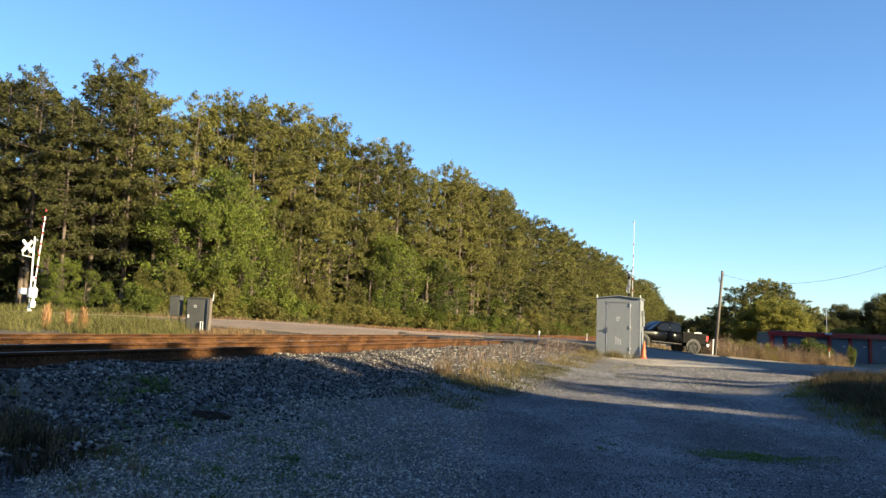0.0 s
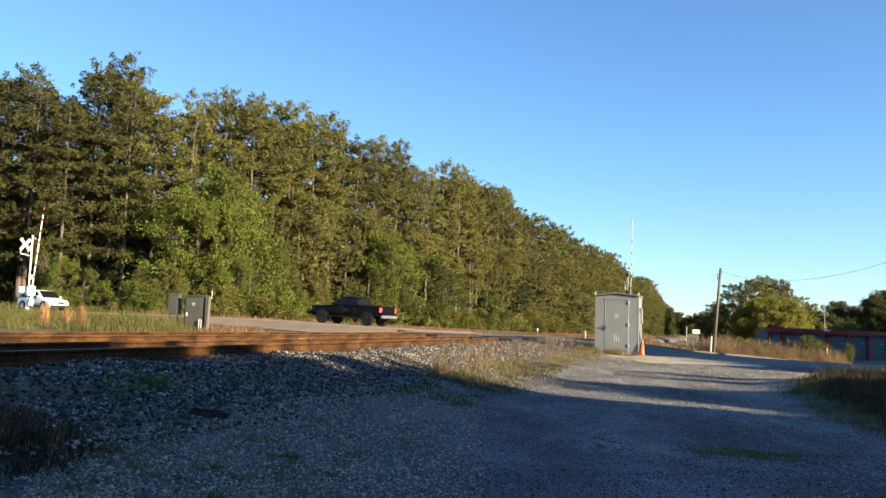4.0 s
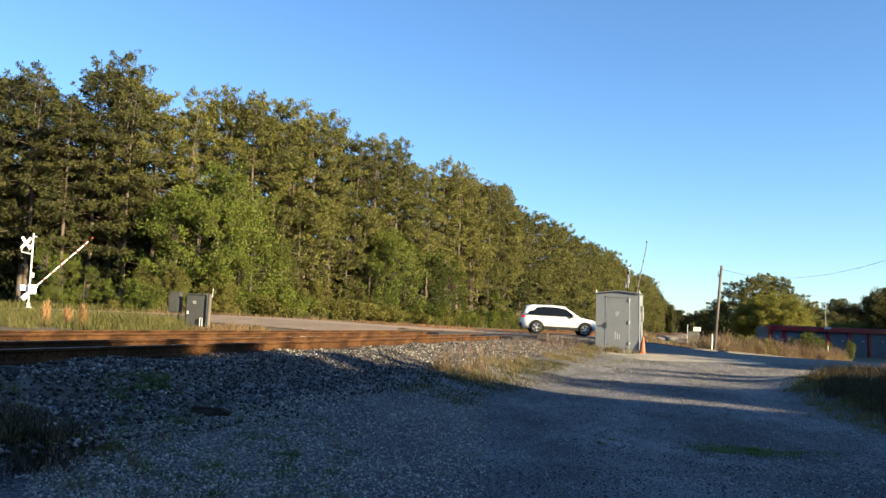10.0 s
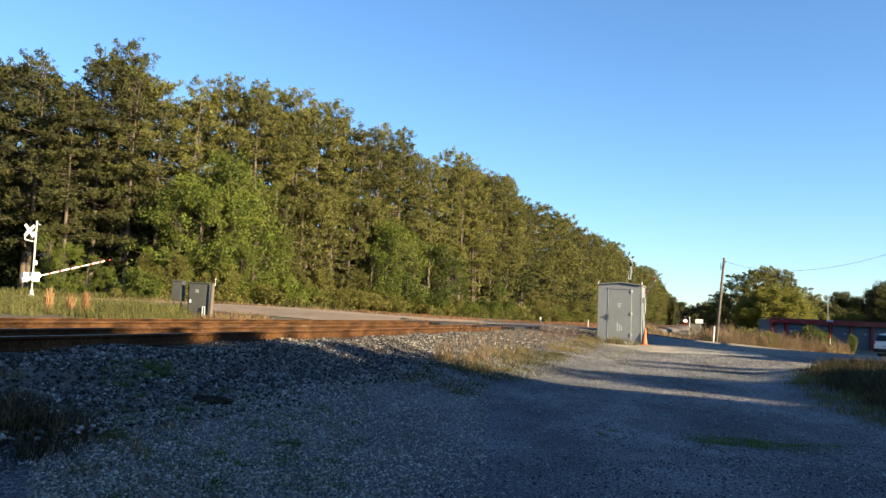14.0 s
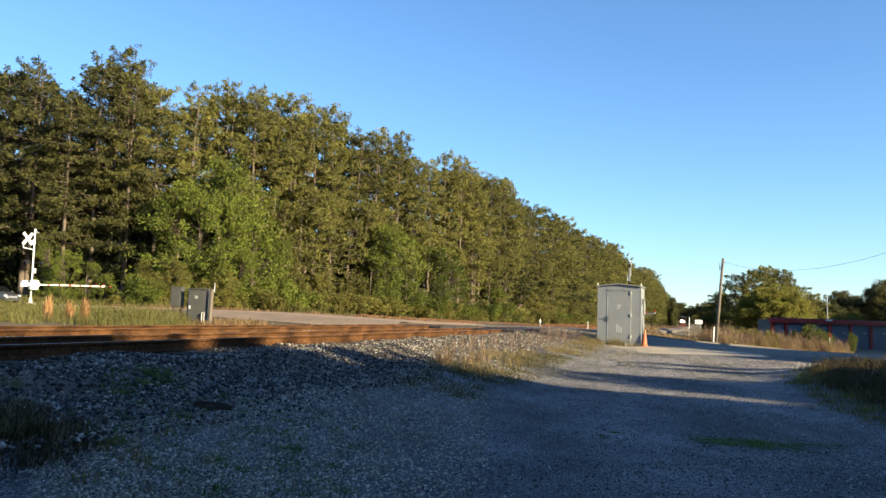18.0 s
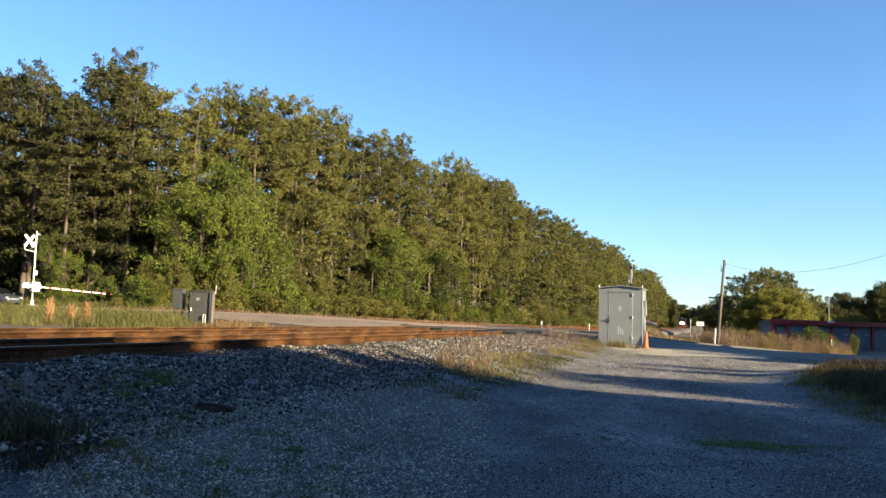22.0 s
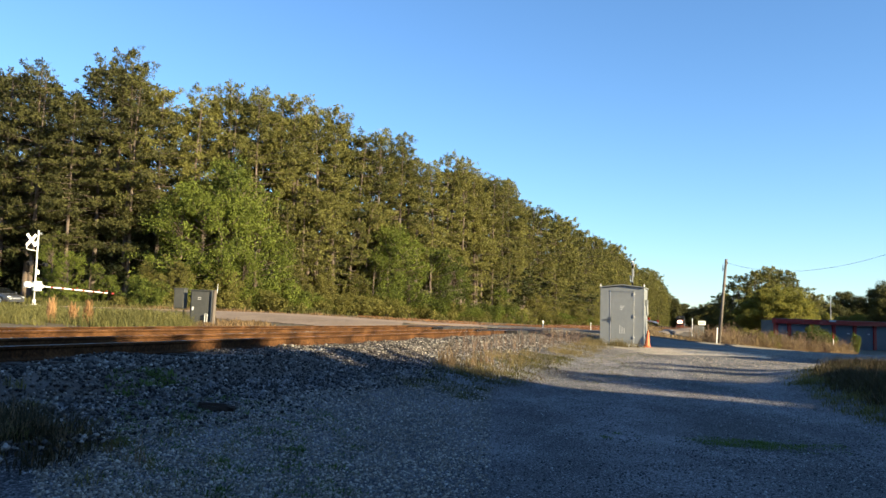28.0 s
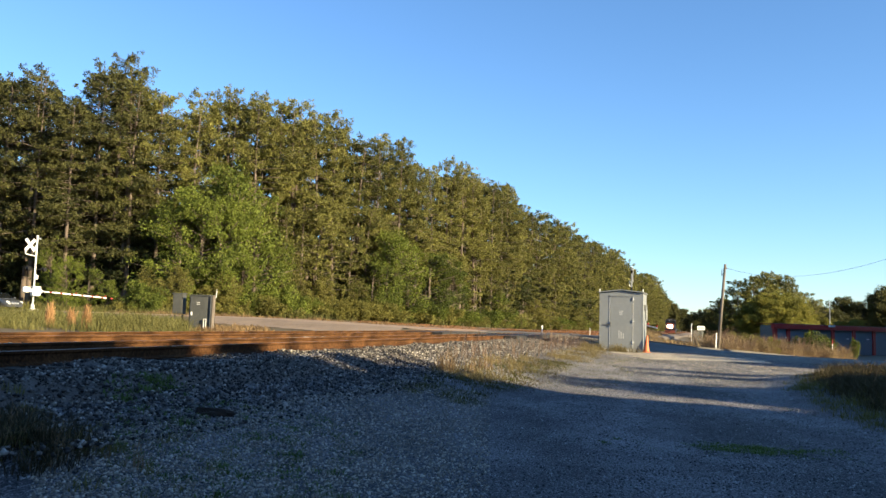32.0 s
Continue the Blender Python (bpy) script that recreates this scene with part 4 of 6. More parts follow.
def storage_building():
    x0, y0 = at_view(1366, 77)
    b = empty("storage_building", pose(x0, y0, -1.0, 0, 0, 30), "long low storage building with red trim and blue doors", "building")
    length, h = 46.0, 3.2
    part("wall", boxed(-0.2, length + 0.2, 0.12, 1.5, -0.6, h - 0.1), M_GALV_D, b, "grey sheet metal wall")
    part("roof", prism(bmesh.new(), [(0, 0), (0, 0.02), (1.0, 0.06), (1.95, 0.02), (1.95, 0), (1.0, 0.03)], -0.4, length + 0.4), M_ROOFTIN, b, "dull red metal roof", Matrix.Translation((length, -0.3, h + 0.04)) @ Matrix.Rotation(radians(90), 4, "Z"))
    part("fascia", boxed(-0.4, length + 0.4, -0.3, 0.1, h - 0.42, h + 0.02, 0.01), M_RED, b, "red painted fascia")
    edges = [0.0] + [1.9 + 3.45 * k for k in range(13)]
    for k in edges:
        part("post", boxed(k - 0.24, k + 0.24, -0.12, 0.1, -0.6, h - 0.43, 0.01), M_RED, b, "red trim post")
    for x0, x1 in zip(edges, edges[1:]):
        d = part("door", boxed(x0 + 0.25, x1 - 0.25, 0.0, 0.1, -0.05, h - 0.44), M_BLUESTEEL, b, "closed blue grey roll-up door")
        bm = bmesh.new()
        for j in range(11):
            box(bm, x0 + 0.26, x1 - 0.26, -0.02, -0.001, 0.02 + 0.22 * j, 0.16 + 0.22 * j)
        part("slats", bm, M_BLUESTEEL, d)
        part("handle", boxed((x0 + x1) / 2 + 0.5, (x0 + x1) / 2 + 0.9, -0.06, -0.021, 1.9, 1.98), M_WHITE, d)
    part("wall_lamp", boxed(7.7, 8.7, -0.42, -0.31, h - 0.12, h + 0.08, 0.02), M_WHITE, b, "white wall lamp housing")
    return b


storage_building()

# ================= trees on the right and those that shade the lot =================
R_PINES = [pine("pine_tree", 81, 13.0, 0.12, 3.9, 76, 17, 14, 0.36, 0.17, label="bushy pine standing beyond the storage building")]
R_LEAFY = [broadleaf("leafy_tree", 83, 9.0, 3.6, per=380, leaf=0.17, holes=-0.3, mat=M_BRIGHT, label="leafy tree with yellow green spring leaves"), broadleaf("leafy_tree", 84, 12.0, 4.6, per=380, leaf=0.19, holes=-0.3, mat=M_DARKPINE, label="dark green spreading tree in the distance")]
for px, d, h, kind, sx in ((1268, 160, 8.6, 0, 1.3), (1292, 158, 10.8, 0, 1.2), (1416, 158, 10.6, 0, 1.2), (1436, 160, 9.4, 0, 1.3), (1262, 175, 7.2, 2, 1.0), (1284, 168, 9.5, 2, 0.9), (1303, 150, 12.0, 0, 1.1), (1326, 148, 12.8, 0, 1.0), (1345, 156, 13.0, 0, 1.2), (1360, 150, 13.8, 0, 1.1), (1384, 152, 13.4, 0, 1.2), (1372, 160, 13.2, 0, 1.2), (1398, 155, 12.2, 0, 1.0),
                         (1325, 118, 6.8, 1, 1.0), (1350, 116, 8.0, 1, 1.1), (1378, 116, 8.4, 1, 1.1), (1402, 120, 7.4, 1, 1.1), (1425, 170, 9.0, 2, 0.9), (1446, 185, 9.5, 2, 0.9), (1468, 180, 8.6, 2, 1.0),
                         (1488, 190, 12.2, 2, 0.8), (1508, 188, 11.0, 2, 0.8), (1530, 195, 9.5, 2, 1.0), (1552, 140, 10.0, 2, 1.0), (1580, 130, 11.0, 2, 1.0), (1610, 130, 11.0, 2, 1.0), (1450, 130, 5.0, 1, 1.1), (1480, 135, 4.8, 1, 1.2), (1510, 135, 5.2, 1, 1.2),
                         (1236, 300, 10.5, 2, 1.1), (1247, 260, 10.5, 2, 1.1), (1226, 430, 12.0, 2, 1.5), (1214, 620, 15.0, 2, 1.6), (1203, 600, 18.0, 2, 1.5), (1190, 330, 13.0, 2, 0.5), (1236, 420, 12.0, 2, 1.5), (1256, 240, 9.5, 2, 1.1)):
    x, y = at_view(px, d)
    proto = R_PINES[0] if kind == 0 else R_LEAFY[0] if kind == 1 else R_LEAFY[1]
    place(proto, x, y, h / ({0: 13.2, 1: 9.3, 2: 12.3}[kind]), rnd.uniform(0, 6.28), 0.2, sx)

# trees out of view, added to shade the lot, road and storage building
SHADERS = [broadleaf("leafy_tree", 91, 12.0, 4.8, per=28, leaf=0.9, holes=-0.5, mat=M_SHADE, label="dense leafy tree out of view, added to cast shade", group="trees behind the lot")]
for x, y, h in ((10, -34, 14.5), (15, -29, 14.5), (20, -24, 14.5), (24.5, -19.5, 14.5), (28, -15, 16.8), (31, -11.5, 14.6), (57, 15, 10.4), (49, 24.5, 13.0), (39.5, 19, 14.0), (44.5, 22, 15.5), (54, 27.5, 11.8), (60, 30, 11.4), (66, 34, 11.4), (17, -36, 15.6), (26, -27, 15.6), (33, -20, 15.6), (22, -31, 15.6), (30, -23.5, 15.6), (36, -16.5, 16.9), (43.5, 64.5, 10.5), (49, 68, 11.0), (55, 72, 11.5), (61, 76, 11.5), (67, 80, 11.5), (73, 84, 11.5), (46, 66, 10.5), (52, 70, 11.0), (58, 74, 11.0), (64, 78, 11.0), (70, 82, 11.0), (50, 66, 12.0), (57, 70, 12.0), (64, 74, 12.0)):
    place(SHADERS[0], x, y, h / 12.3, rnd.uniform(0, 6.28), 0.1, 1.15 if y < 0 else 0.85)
# low trees out of view at the lot's side, added to shade the bank
for x, y, h in ((19, 9, 4.6), (21, 12, 3.6), (17, 6.5, 4.2)):
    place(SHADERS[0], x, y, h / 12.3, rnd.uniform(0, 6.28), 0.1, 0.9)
# unseen trees added to shape the shade's edge: way across the sunlight, where the shadow of the top falls, its length,
# crown's half width
for across, tip, length, half in ((10.0, -12.8, 48, 5.0), (12.3, -12.6, 45, 3.6), (13.2, -12.2, 44, 2.4), (13.4, -9.0, 50, 3.0), (13.9, -11.6, 46, 1.3), (14.2, -11.6, 41, 1.6), (14.4, -9.0, 38, 1.4), (13.6, -5.0, 50, 2.2),
                                  (18.1, -8.8, 40, 2.2), (18.7, -7.4, 46, 2.6), (18.5, -4.4, 52, 2.4), (16.9, -7.0, 43, 1.4), (16.4, -4.6, 49, 1.5),
                                  (21.8, -8.5, 36, 0.8), (23.2, -9.5, 42, 0.8),
                                  (29.2, -8.6, 40, 1.8), (30.6, -10.2, 44, 2.2), (32.6, -12.2, 40, 2.6), (35.0, -15.0, 45, 2.8), (37.5, -16.0, 41, 2.8), (40.0, -16.5, 46, 2.6), (29.6, -6.0, 52, 2.4), (34.0, -8.0, 52, 3.4), (38.5, -10.0, 53, 3.4)):
    u = tip + length
    x, y = u * math.sin(AZ) - across * math.cos(AZ), u * math.cos(AZ) + across * math.sin(AZ)
    h = length * math.tan(EL) + 0.2 - ground_z(x, y)
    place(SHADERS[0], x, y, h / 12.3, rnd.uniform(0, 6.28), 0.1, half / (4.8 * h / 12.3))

# unseen trees added behind the camera to block part of the sky's light
for k in range(34):
    a = radians(150 + 165 * k / 33)
    q = 24 + 7 * rnd.random() + 6 * (k % 2)
    x, y = math.sin(a) * q, math.cos(a) * q
    if su(x, y)[1] < 2:
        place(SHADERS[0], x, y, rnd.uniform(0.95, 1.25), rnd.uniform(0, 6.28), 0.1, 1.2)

# ================= stones, gravel and grass =================
def stones_mesh(name, pts, sizes, mat, seed, sides=4):
    """Loose angular stones: squashed, turned double pyramids with knocked corners."""
    rng = np.random.default_rng(seed)
    n = len(pts)
    base = [(math.cos(2 * math.pi * k / sides), math.sin(2 * math.pi * k / sides), 0) for k in range(sides)]
    v = np.array(base + [(0.35, 0.1, 0.75), (-0.35, -0.1, 0.7), (0, 0, -0.7)])
    f = []
    top_a, top_b, low = sides, sides + 1, sides + 2
    half = sides // 2
    for k in range(sides):
        f.append((k, (k + 1) % sides, top_a if k in (0, sides - 1) else top_b))
        f.append(((k + 1) % sides, k, low))
    f.append((1, top_b, top_a))
    f.append((top_a, top_b, sides - 1))
    f = np.array(f)
    w = np.repeat(v[None], n, 0) * rng.uniform(0.65, 1.3, (n, len(v), 3))
    w *= rng.uniform(0.6, 1.3, (n, 1, 3))
    a, b, c = rng.uniform(0, 6.28, n), rng.uniform(-0.6, 0.6, n), rng.uniform(-0.6, 0.6, n)
    z = np.zeros(n)
    one = np.ones(n)
    rz = np.stack([np.cos(a), -np.sin(a), z, np.sin(a), np.cos(a), z, z, z, one], 1).reshape(n, 3, 3)
    rx = np.stack([one, z, z, z, np.cos(b), -np.sin(b), z, np.sin(b), np.cos(b)], 1).reshape(n, 3, 3)
    w = np.einsum("nij,njk,nvk->nvi", rz, rx, w) * np.asarray(sizes)[:, None, None] + np.asarray(pts)[:, None, :]
    faces = (f[None] + (np.arange(n) * len(v))[:, None, None]).reshape(-1, 3)
    me = bpy.data.meshes.new(name)
    me.vertices.add(n * len(v))
    me.vertices.foreach_set("co", w.reshape(-1).astype(np.float32))
    me.loops.add(len(faces) * 3)
    me.loops.foreach_set("vertex_index", faces.reshape(-1).astype(np.int32))
    me.polygons.add(len(faces))
    me.polygons.foreach_set("loop_start", np.arange(0, len(faces) * 3, 3, dtype=np.int32))
    me.polygons.foreach_set("loop_total", np.full(len(faces), 3, dtype=np.int32))
    me.materials.append(mat)
    me.update(calc_edges=True)
    return me


def bed_height(s, u):
    return bed_z(u) + 0.08 * noise.noise((s * 0.6, u * 0.9, 1.0)) + 0.06 * noise.noise((s * 0.17, u * 0.2, 4.0))


def ballast_stones():
    r = random.Random(21)
    pts, sizes = [], []
    for k in range(66000):
        s = -2 + 46 * r.random() ** 1.5
        u = r.uniform(4.6, 7.9) if k % 8 else r.uniform(9.9, 11.9)
        if u < 5.3 and r.random() < 0.6 * smooth(5.3, 4.6, u) + 0.2:
            continue
        x, y = trk(s, u)
        z = max(bed_height(s, u), ground_z(x, y) + 0.03)
        if u > 7.1 and abs((s + 12) / 0.53 % 1 - 0.5) > 0.36:
            continue
        pts.append((x, y, z + r.uniform(-0.005, 0.02)))
        sizes.append(r.uniform(0.012, 0.029) * (1.45 if r.random() < 0.12 else 1))
    tagged(new("ballast_stones", stones_mesh("ballast_stones", pts, sizes, M_STONE, 4)), "loose grey and white crushed ballast stones", "stones", kind="stuff")
    pts, sizes = [], []
    for k in range(85000):
        y = 3.5 + 27 * r.random() ** 1.9
        x = r.uniform(-0.62 * y - 1.0, 0.62 * y + 1.0)
        s, u = su(x, y)
        if u > 5.6 or x > 19:
            continue
        wheel = 0.55 + 0.45 * noise.noise((x * 0.3, y * 0.3, 7.0))
        if r.random() > (wheel + 0.25) * (1 - 0.12 * smooth(-0.5, 2.5, x) * (1 - smooth(11, 15, y))):
            continue
        pts.append((x, y, ground_z(x, y) + 0.032))
        sizes.append(r.uniform(0.006, 0.016) * (1.5 if r.random() < 0.05 else 1))
    tagged(new("loose_gravel", stones_mesh("loose_gravel", pts, sizes, M_PEBBLE, 5)), "small loose grey gravel stones on the lot", "gravel", kind="stuff")


ballast_stones()


def sandy_patch():
    """Pale sandy gravel about the hut, also lightened for the sunlight there, with a wavering edge."""
    def inside(x, y):
        d = math.hypot((x - 9.5) / 2.3, (y - 31.0) / 4.0)
        return d + 0.6 * noise.noise((x * 0.5, y * 0.5, 3.0)) < 1.0 and su(x, y)[1] < 4.6
    tagged(sheet("sandy_gravel", M_SAND, steps((5.4, 15.2, 0.2)), steps((28.4, 36.8, 0.2)), 0.036, inside), "pale sandy gravel around the hut, sunlight in its tone", "gravel", kind="structure")
    r = random.Random(77)
    pts, sizes = [], []
    for k in range(30000):
        x, y = r.uniform(1.0, 18), r.uniform(16, 37)
        if su(x, y)[1] > 4.6 or r.random() > 0.25 + 0.75 * smooth(17, 28, y) + 0.4 * noise.noise((x * 0.35, y * 0.35, 11.0)):
            continue
        pts.append((x, y, ground_z(x, y) + 0.036))
        sizes.append(r.uniform(0.006, 0.015) * (1.5 if r.random() < 0.05 else 1))
    tagged(new("sandy_pebbles", stones_mesh("sandy_pebbles", pts, sizes, M_SANDPEB, 9)), "pale sandy pebbles before the hut, lightened for the sunlight", "gravel", kind="stuff")
    # coarser loose stones between the ballast and the wheel tracks
    pts, sizes = [], []
    for k in range(44000):
        y = 4.6 + 10.4 * r.random() ** 1.3
        x = r.uniform(-0.5 * y, 0.06 * y)
        s, u = su(x, y)
        if u > 5.2 or r.random() < smooth(3.6, 0.8, u):
            continue
        pts.append((x, y, ground_z(x, y) + 0.034))
        sizes.append(r.uniform(0.007, 0.018) * (1.5 if r.random() < 0.08 else 1))
    tagged(new("coarse_gravel", stones_mesh("coarse_gravel", pts, sizes, M_SANDPEB, 12)), "coarse grey and white gravel by the ballast", "gravel", kind="stuff")
    # a heap of paler stones at the ballast's foot
    pts, sizes = [], []
    for k in range(420):
        x, y = -4.4 + r.gauss(0, 0.42), 8.5 + r.gauss(0, 0.3)
        pts.append((x, y, ground_z(x, y) + r.uniform(0.03, 0.055)))
        sizes.append(r.uniform(0.010, 0.024))
    tagged(new("pale_stones", stones_mesh("pale_stones", pts, sizes, M_SANDPEB, 10)), "scattered paler stones on the gravel", "stones", kind="stuff")


sandy_patch()


def timber_scrap(x, y, rz, n):
    s, u = su(x, y)
    ob = empty("timber_scrap", pose(x, y, max(ground_z(x, y), bed_height(s, u)) + 0.03, 0, 3, rz) @ Matrix.Scale(1.15, 4), "dark broken piece of tie timber on the gravel", "timber")
    r = random.Random(n)
    bm = bmesh.new()
    for a, b, y0, h in ((-0.17, 0.12, 0.0, 0.07), (-0.05, 0.19, 0.045, 0.05), (-0.12, 0.03, -0.045, 0.045)):
        box(bm, a, b, y0 - 0.03, y0 + 0.03, 0, h, 0.008)
    for v in bm.verts:
        v.co += Vector((r.uniform(-0.015, 0.015), r.uniform(-0.006, 0.006), r.uniform(-0.006, 0.006)))
    part("wood", bm, M_TIE, ob)


timber_scrap(-2.53, 9.0, 8, 1)


def blades(rng, pts, heights, width, lean=0.35, heads=False):
    """Bent grass blades, each of two quads, tapered."""
    pts, h = np.asarray(pts), np.asarray(heights)[:, None]
    n = len(pts)
    az = rng.uniform(0, 6.28, n)
    d = np.stack([np.cos(az), np.sin(az), np.zeros(n)], 1)
    side = np.stack([-np.sin(az + rng.normal(0, 0.6, n)), np.cos(az), np.zeros(n)], 1) * width * rng.uniform(0.6, 1.4, (n, 1))
    l = rng.uniform(0.05, lean, (n, 1))
    up = np.array([0, 0, 1.0])
    mid = pts + up * h * 0.55 + d * h * l * 0.3
    top = pts + up * h * rng.uniform(0.8, 1.0, (n, 1)) + d * h * l
    a = np.stack([pts - side, pts + side, mid + side * 0.8, mid - side * 0.8], 1)
    tip = 1.6 if heads else 0.25
    b = np.stack([mid - side * 0.8, mid + side * 0.8, top + side * tip, top - side * tip], 1)
    return np.concatenate([a, b])


def grass_patch(name, label, mat, spots, height, width, seed, lean=0.35, heads=False, category="grass"):
    """Grass as one mass; spots are (x, y, radius, blades, height factor)."""
    rng = np.random.default_rng(seed)
    pts, hs = [], []
    for x, y, r, n, f in spots:
        for k in range(n):
            a, q = rng.uniform(0, 6.28), math.sqrt(rng.uniform()) * r
            px, py = x + math.cos(a) * q, y + math.sin(a) * q
            s, u = su(px, py)
            z = max(ground_z(px, py), bed_height(s, u) if 5.0 < u < 17 else -9)
            pts.append((px, py, z - 0.01))
            hs.append(height * f * rng.uniform(0.45, 1.1) * (1 - 0.35 * (q / r) ** 2))
    me = quad_mesh(name, blades(rng, pts, hs, width, lean, heads), mat)
    return tagged(new(name, me), label, category, kind="stuff")


def spots_in(seed, count, pick, radius, n, f=(0.7, 1.2)):
    r = random.Random(seed)
    out = []
    while len(out) < count:
        x, y = pick(r)
        out.append((x, y, r.uniform(*radius), n, r.uniform(*f)))
    return out


def band(s0, s1, u0, u1):
    return lambda r: trk(r.uniform(s0, s1), r.uniform(u0, u1))


def view_band(p0, p1, d0, d1):
    return lambda r: at_view(r.uniform(p0, p1), r.uniform(d0, d1))


# verge between the tracks and the road
grass_patch("verge_grass", "tall yellow green grass beyond the tracks", M_VERGE, spots_in(1, 300, view_band(-40, 330, 27, 46), (0.3, 1.0), 80, (0.3, 1.4)), 0.5, 0.007, 1, 1.0)
grass_patch("verge_grass", "tall yellow green grass around the cabinets", M_VERGE, spots_in(2, 75, view_band(170, 320, 29, 35), (0.3, 0.7), 90, (0.5, 1.2)), 0.85, 0.008, 2, 1.0)
grass_patch("dry_verge", "pale dry grass along the road", M_STRAW, spots_in(3, 150, view_band(330, 470, 29, 40), (0.3, 0.8), 45, (0.4, 0.9)), 0.5, 0.014, 3)
grass_patch("dry_verge", "pale dry grass along the far roadside", M_STRAW, spots_in(4, 260, (lambda r: (lambda x: (x, road_y(x) + r.uniform(4.2, 9)))(r.uniform(-45, -4))), (0.5, 1.2), 40, (0.5, 1.0)), 0.5, 0.02, 4)
for px, d, h in ((88, 30, 1.0), (126, 30.5, 0.85), (153, 29.5, 1.0)):
    x, y = at_view(px, d)
    grass_patch("reed_clump", "upright rust brown dry reed clump", M_REED, [(x, y, 0.14, 240, 1.0), (x + 0.03, y, 0.2, 110, 0.6)], h * 1.05, 0.006, int(px), 0.16, True, "reeds")
# along the ballast foot towards the hut
grass_patch("shoulder_grass", "brown dry grass along the ballast foot", M_OLDGRASS, spots_in(6, 80, band(25, 34, 3.3, 4.5), (0.15, 0.45), 34), 0.24, 0.005, 6, 0.9)
grass_patch("rail_end_grass", "dry brown grass between the tracks and the crossing", M_BRUSH, spots_in(25, 330, view_band(1120, 1222, 56, 130), (0.4, 1.3), 40, (0.5, 1.2)), 0.5, 0.018, 25, 0.9, True)
grass_patch("lot_edge_grass", "low yellow green grass at the lot's edge", M_GRASS, spots_in(31, 130, band(18, 29, 1.6, 4.2), (0.15, 0.6), 44), 0.09, 0.006, 31, 1.0)
grass_patch("toe_grass", "dark green grass along the foot of the ballast", M_GRASS, spots_in(29, 150, band(13, 24, 3.5, 4.9), (0.15, 0.45), 50), 0.14, 0.006, 29, 1.0)
grass_patch("toe_grass", "dull brown grass along the foot of the ballast", M_OLDGRASS, spots_in(30, 70, band(15.5, 23, 4.0, 5.3), (0.1, 0.35), 30), 0.28, 0.005, 30, 0.9)
grass_patch("shoulder_grass", "dull olive grass along the ballast foot", M_DIM, spots_in(7, 110, band(15, 34, 3.3, 4.7), (0.2, 0.5), 40), 0.13, 0.006, 7, 1.0)
grass_patch("seed_stalks", "thin dry seed stalks before the tracks", M_ROSE, spots_in(8, 80, band(18, 36, 4.2, 6.0), (0.2, 0.6), 6), 0.85, 0.004, 8, 0.3, True)
grass_patch("hut_grass", "dry grass at the foot of the hut", M_OLDGRASS, spots_in(9, 26, lambda r: (r.uniform(5.9, 8.4), r.uniform(33.2, 34.4)), (0.15, 0.3), 45), 0.42, 0.006, 9, 0.7)
x, y = at_view(792, 17.6)
grass_patch("dry_tuft", "tall dry straw tuft on the ballast edge", M_STRAW, [(x, y, 0.28, 160, 1.0), (x + 0.5, y + 0.4, 0.2, 60, 0.7), (x + 0.9, y + 1.6, 0.2, 60, 0.8)], 0.62, 0.005, 10)
# grass bank on the right
bank_edge = table([(9, 6.6), (11.6, 7.0), (15, 7.65), (18, 8.3), (21, 10.1), (25, 13.0)])


def on_bank(r):
    y = r.uniform(10.2, 23)
    return bank_edge(y) + abs(r.gauss(0, 2.0)) + 0.15, y


grass_patch("bank_grass", "dull green and brown grass on a low bank", M_DIM, spots_in(11, 620, on_bank, (0.25, 0.5), 60), 0.4, 0.006, 11, 0.9)
grass_patch("bank_grass", "green grass blades on a low bank", M_GRASS, spots_in(12, 260, lambda r: (lambda y: (bank_edge(y) + r.uniform(-0.5, 1.4), y))(r.uniform(10.5, 21)), (0.15, 0.4), 50), 0.2, 0.006, 12, 1.0)
grass_patch("bank_stalks", "dry reddish seed stalks on the bank", M_STRAW, spots_in(13, 150, lambda r: (lambda p: (p[0] + 1.6, p[1]))(on_bank(r)), (0.2, 0.4), 16), 0.75, 0.005, 13, 0.6, True)
# dark grass at the left foreground
grass_patch("foreground_grass", "dark green grass clump at the gravel's edge", M_DIM, spots_in(14, 70, lambda r: (-3.75 + r.gauss(0, 0.45), 6.5 + r.gauss(0, 0.4)), (0.1, 0.22), 60), 0.27, 0.004, 14, 1.0)
grass_patch("foreground_grass", "brown dry grass blades at the gravel's edge", M_STRAW, spots_in(26, 46, lambda r: (-3.65 + r.gauss(0, 0.5), 6.5 + r.gauss(0, 0.45)), (0.1, 0.2), 26), 0.3, 0.003, 26, 1.0)
grass_patch("foreground_grass", "dark green grass tufts among the stones", M_GRASS, spots_in(15, 40, lambda r: (-3.3 + r.gauss(0, 0.9), 6.9 + r.gauss(0, 0.6)), (0.06, 0.14), 40), 0.16, 0.004, 15, 0.9)
grass_patch("lot_weeds", "small green weeds growing through the gravel", M_WEED, spots_in(16, 260, lambda r: (lambda y: (r.uniform(-0.4, -0.1) * y, y))(r.uniform(5.6, 10.2)), (0.06, 0.24), 60), 0.08, 0.008, 16, 1.1)
grass_patch("lot_weeds", "small green weeds growing through the gravel", M_WEED, spots_in(17, 110, lambda r: (3.9 + r.gauss(0, 0.55), 10.1 + r.gauss(0, 0.25)), (0.08, 0.25), 110), 0.07, 0.006, 17, 0.9)
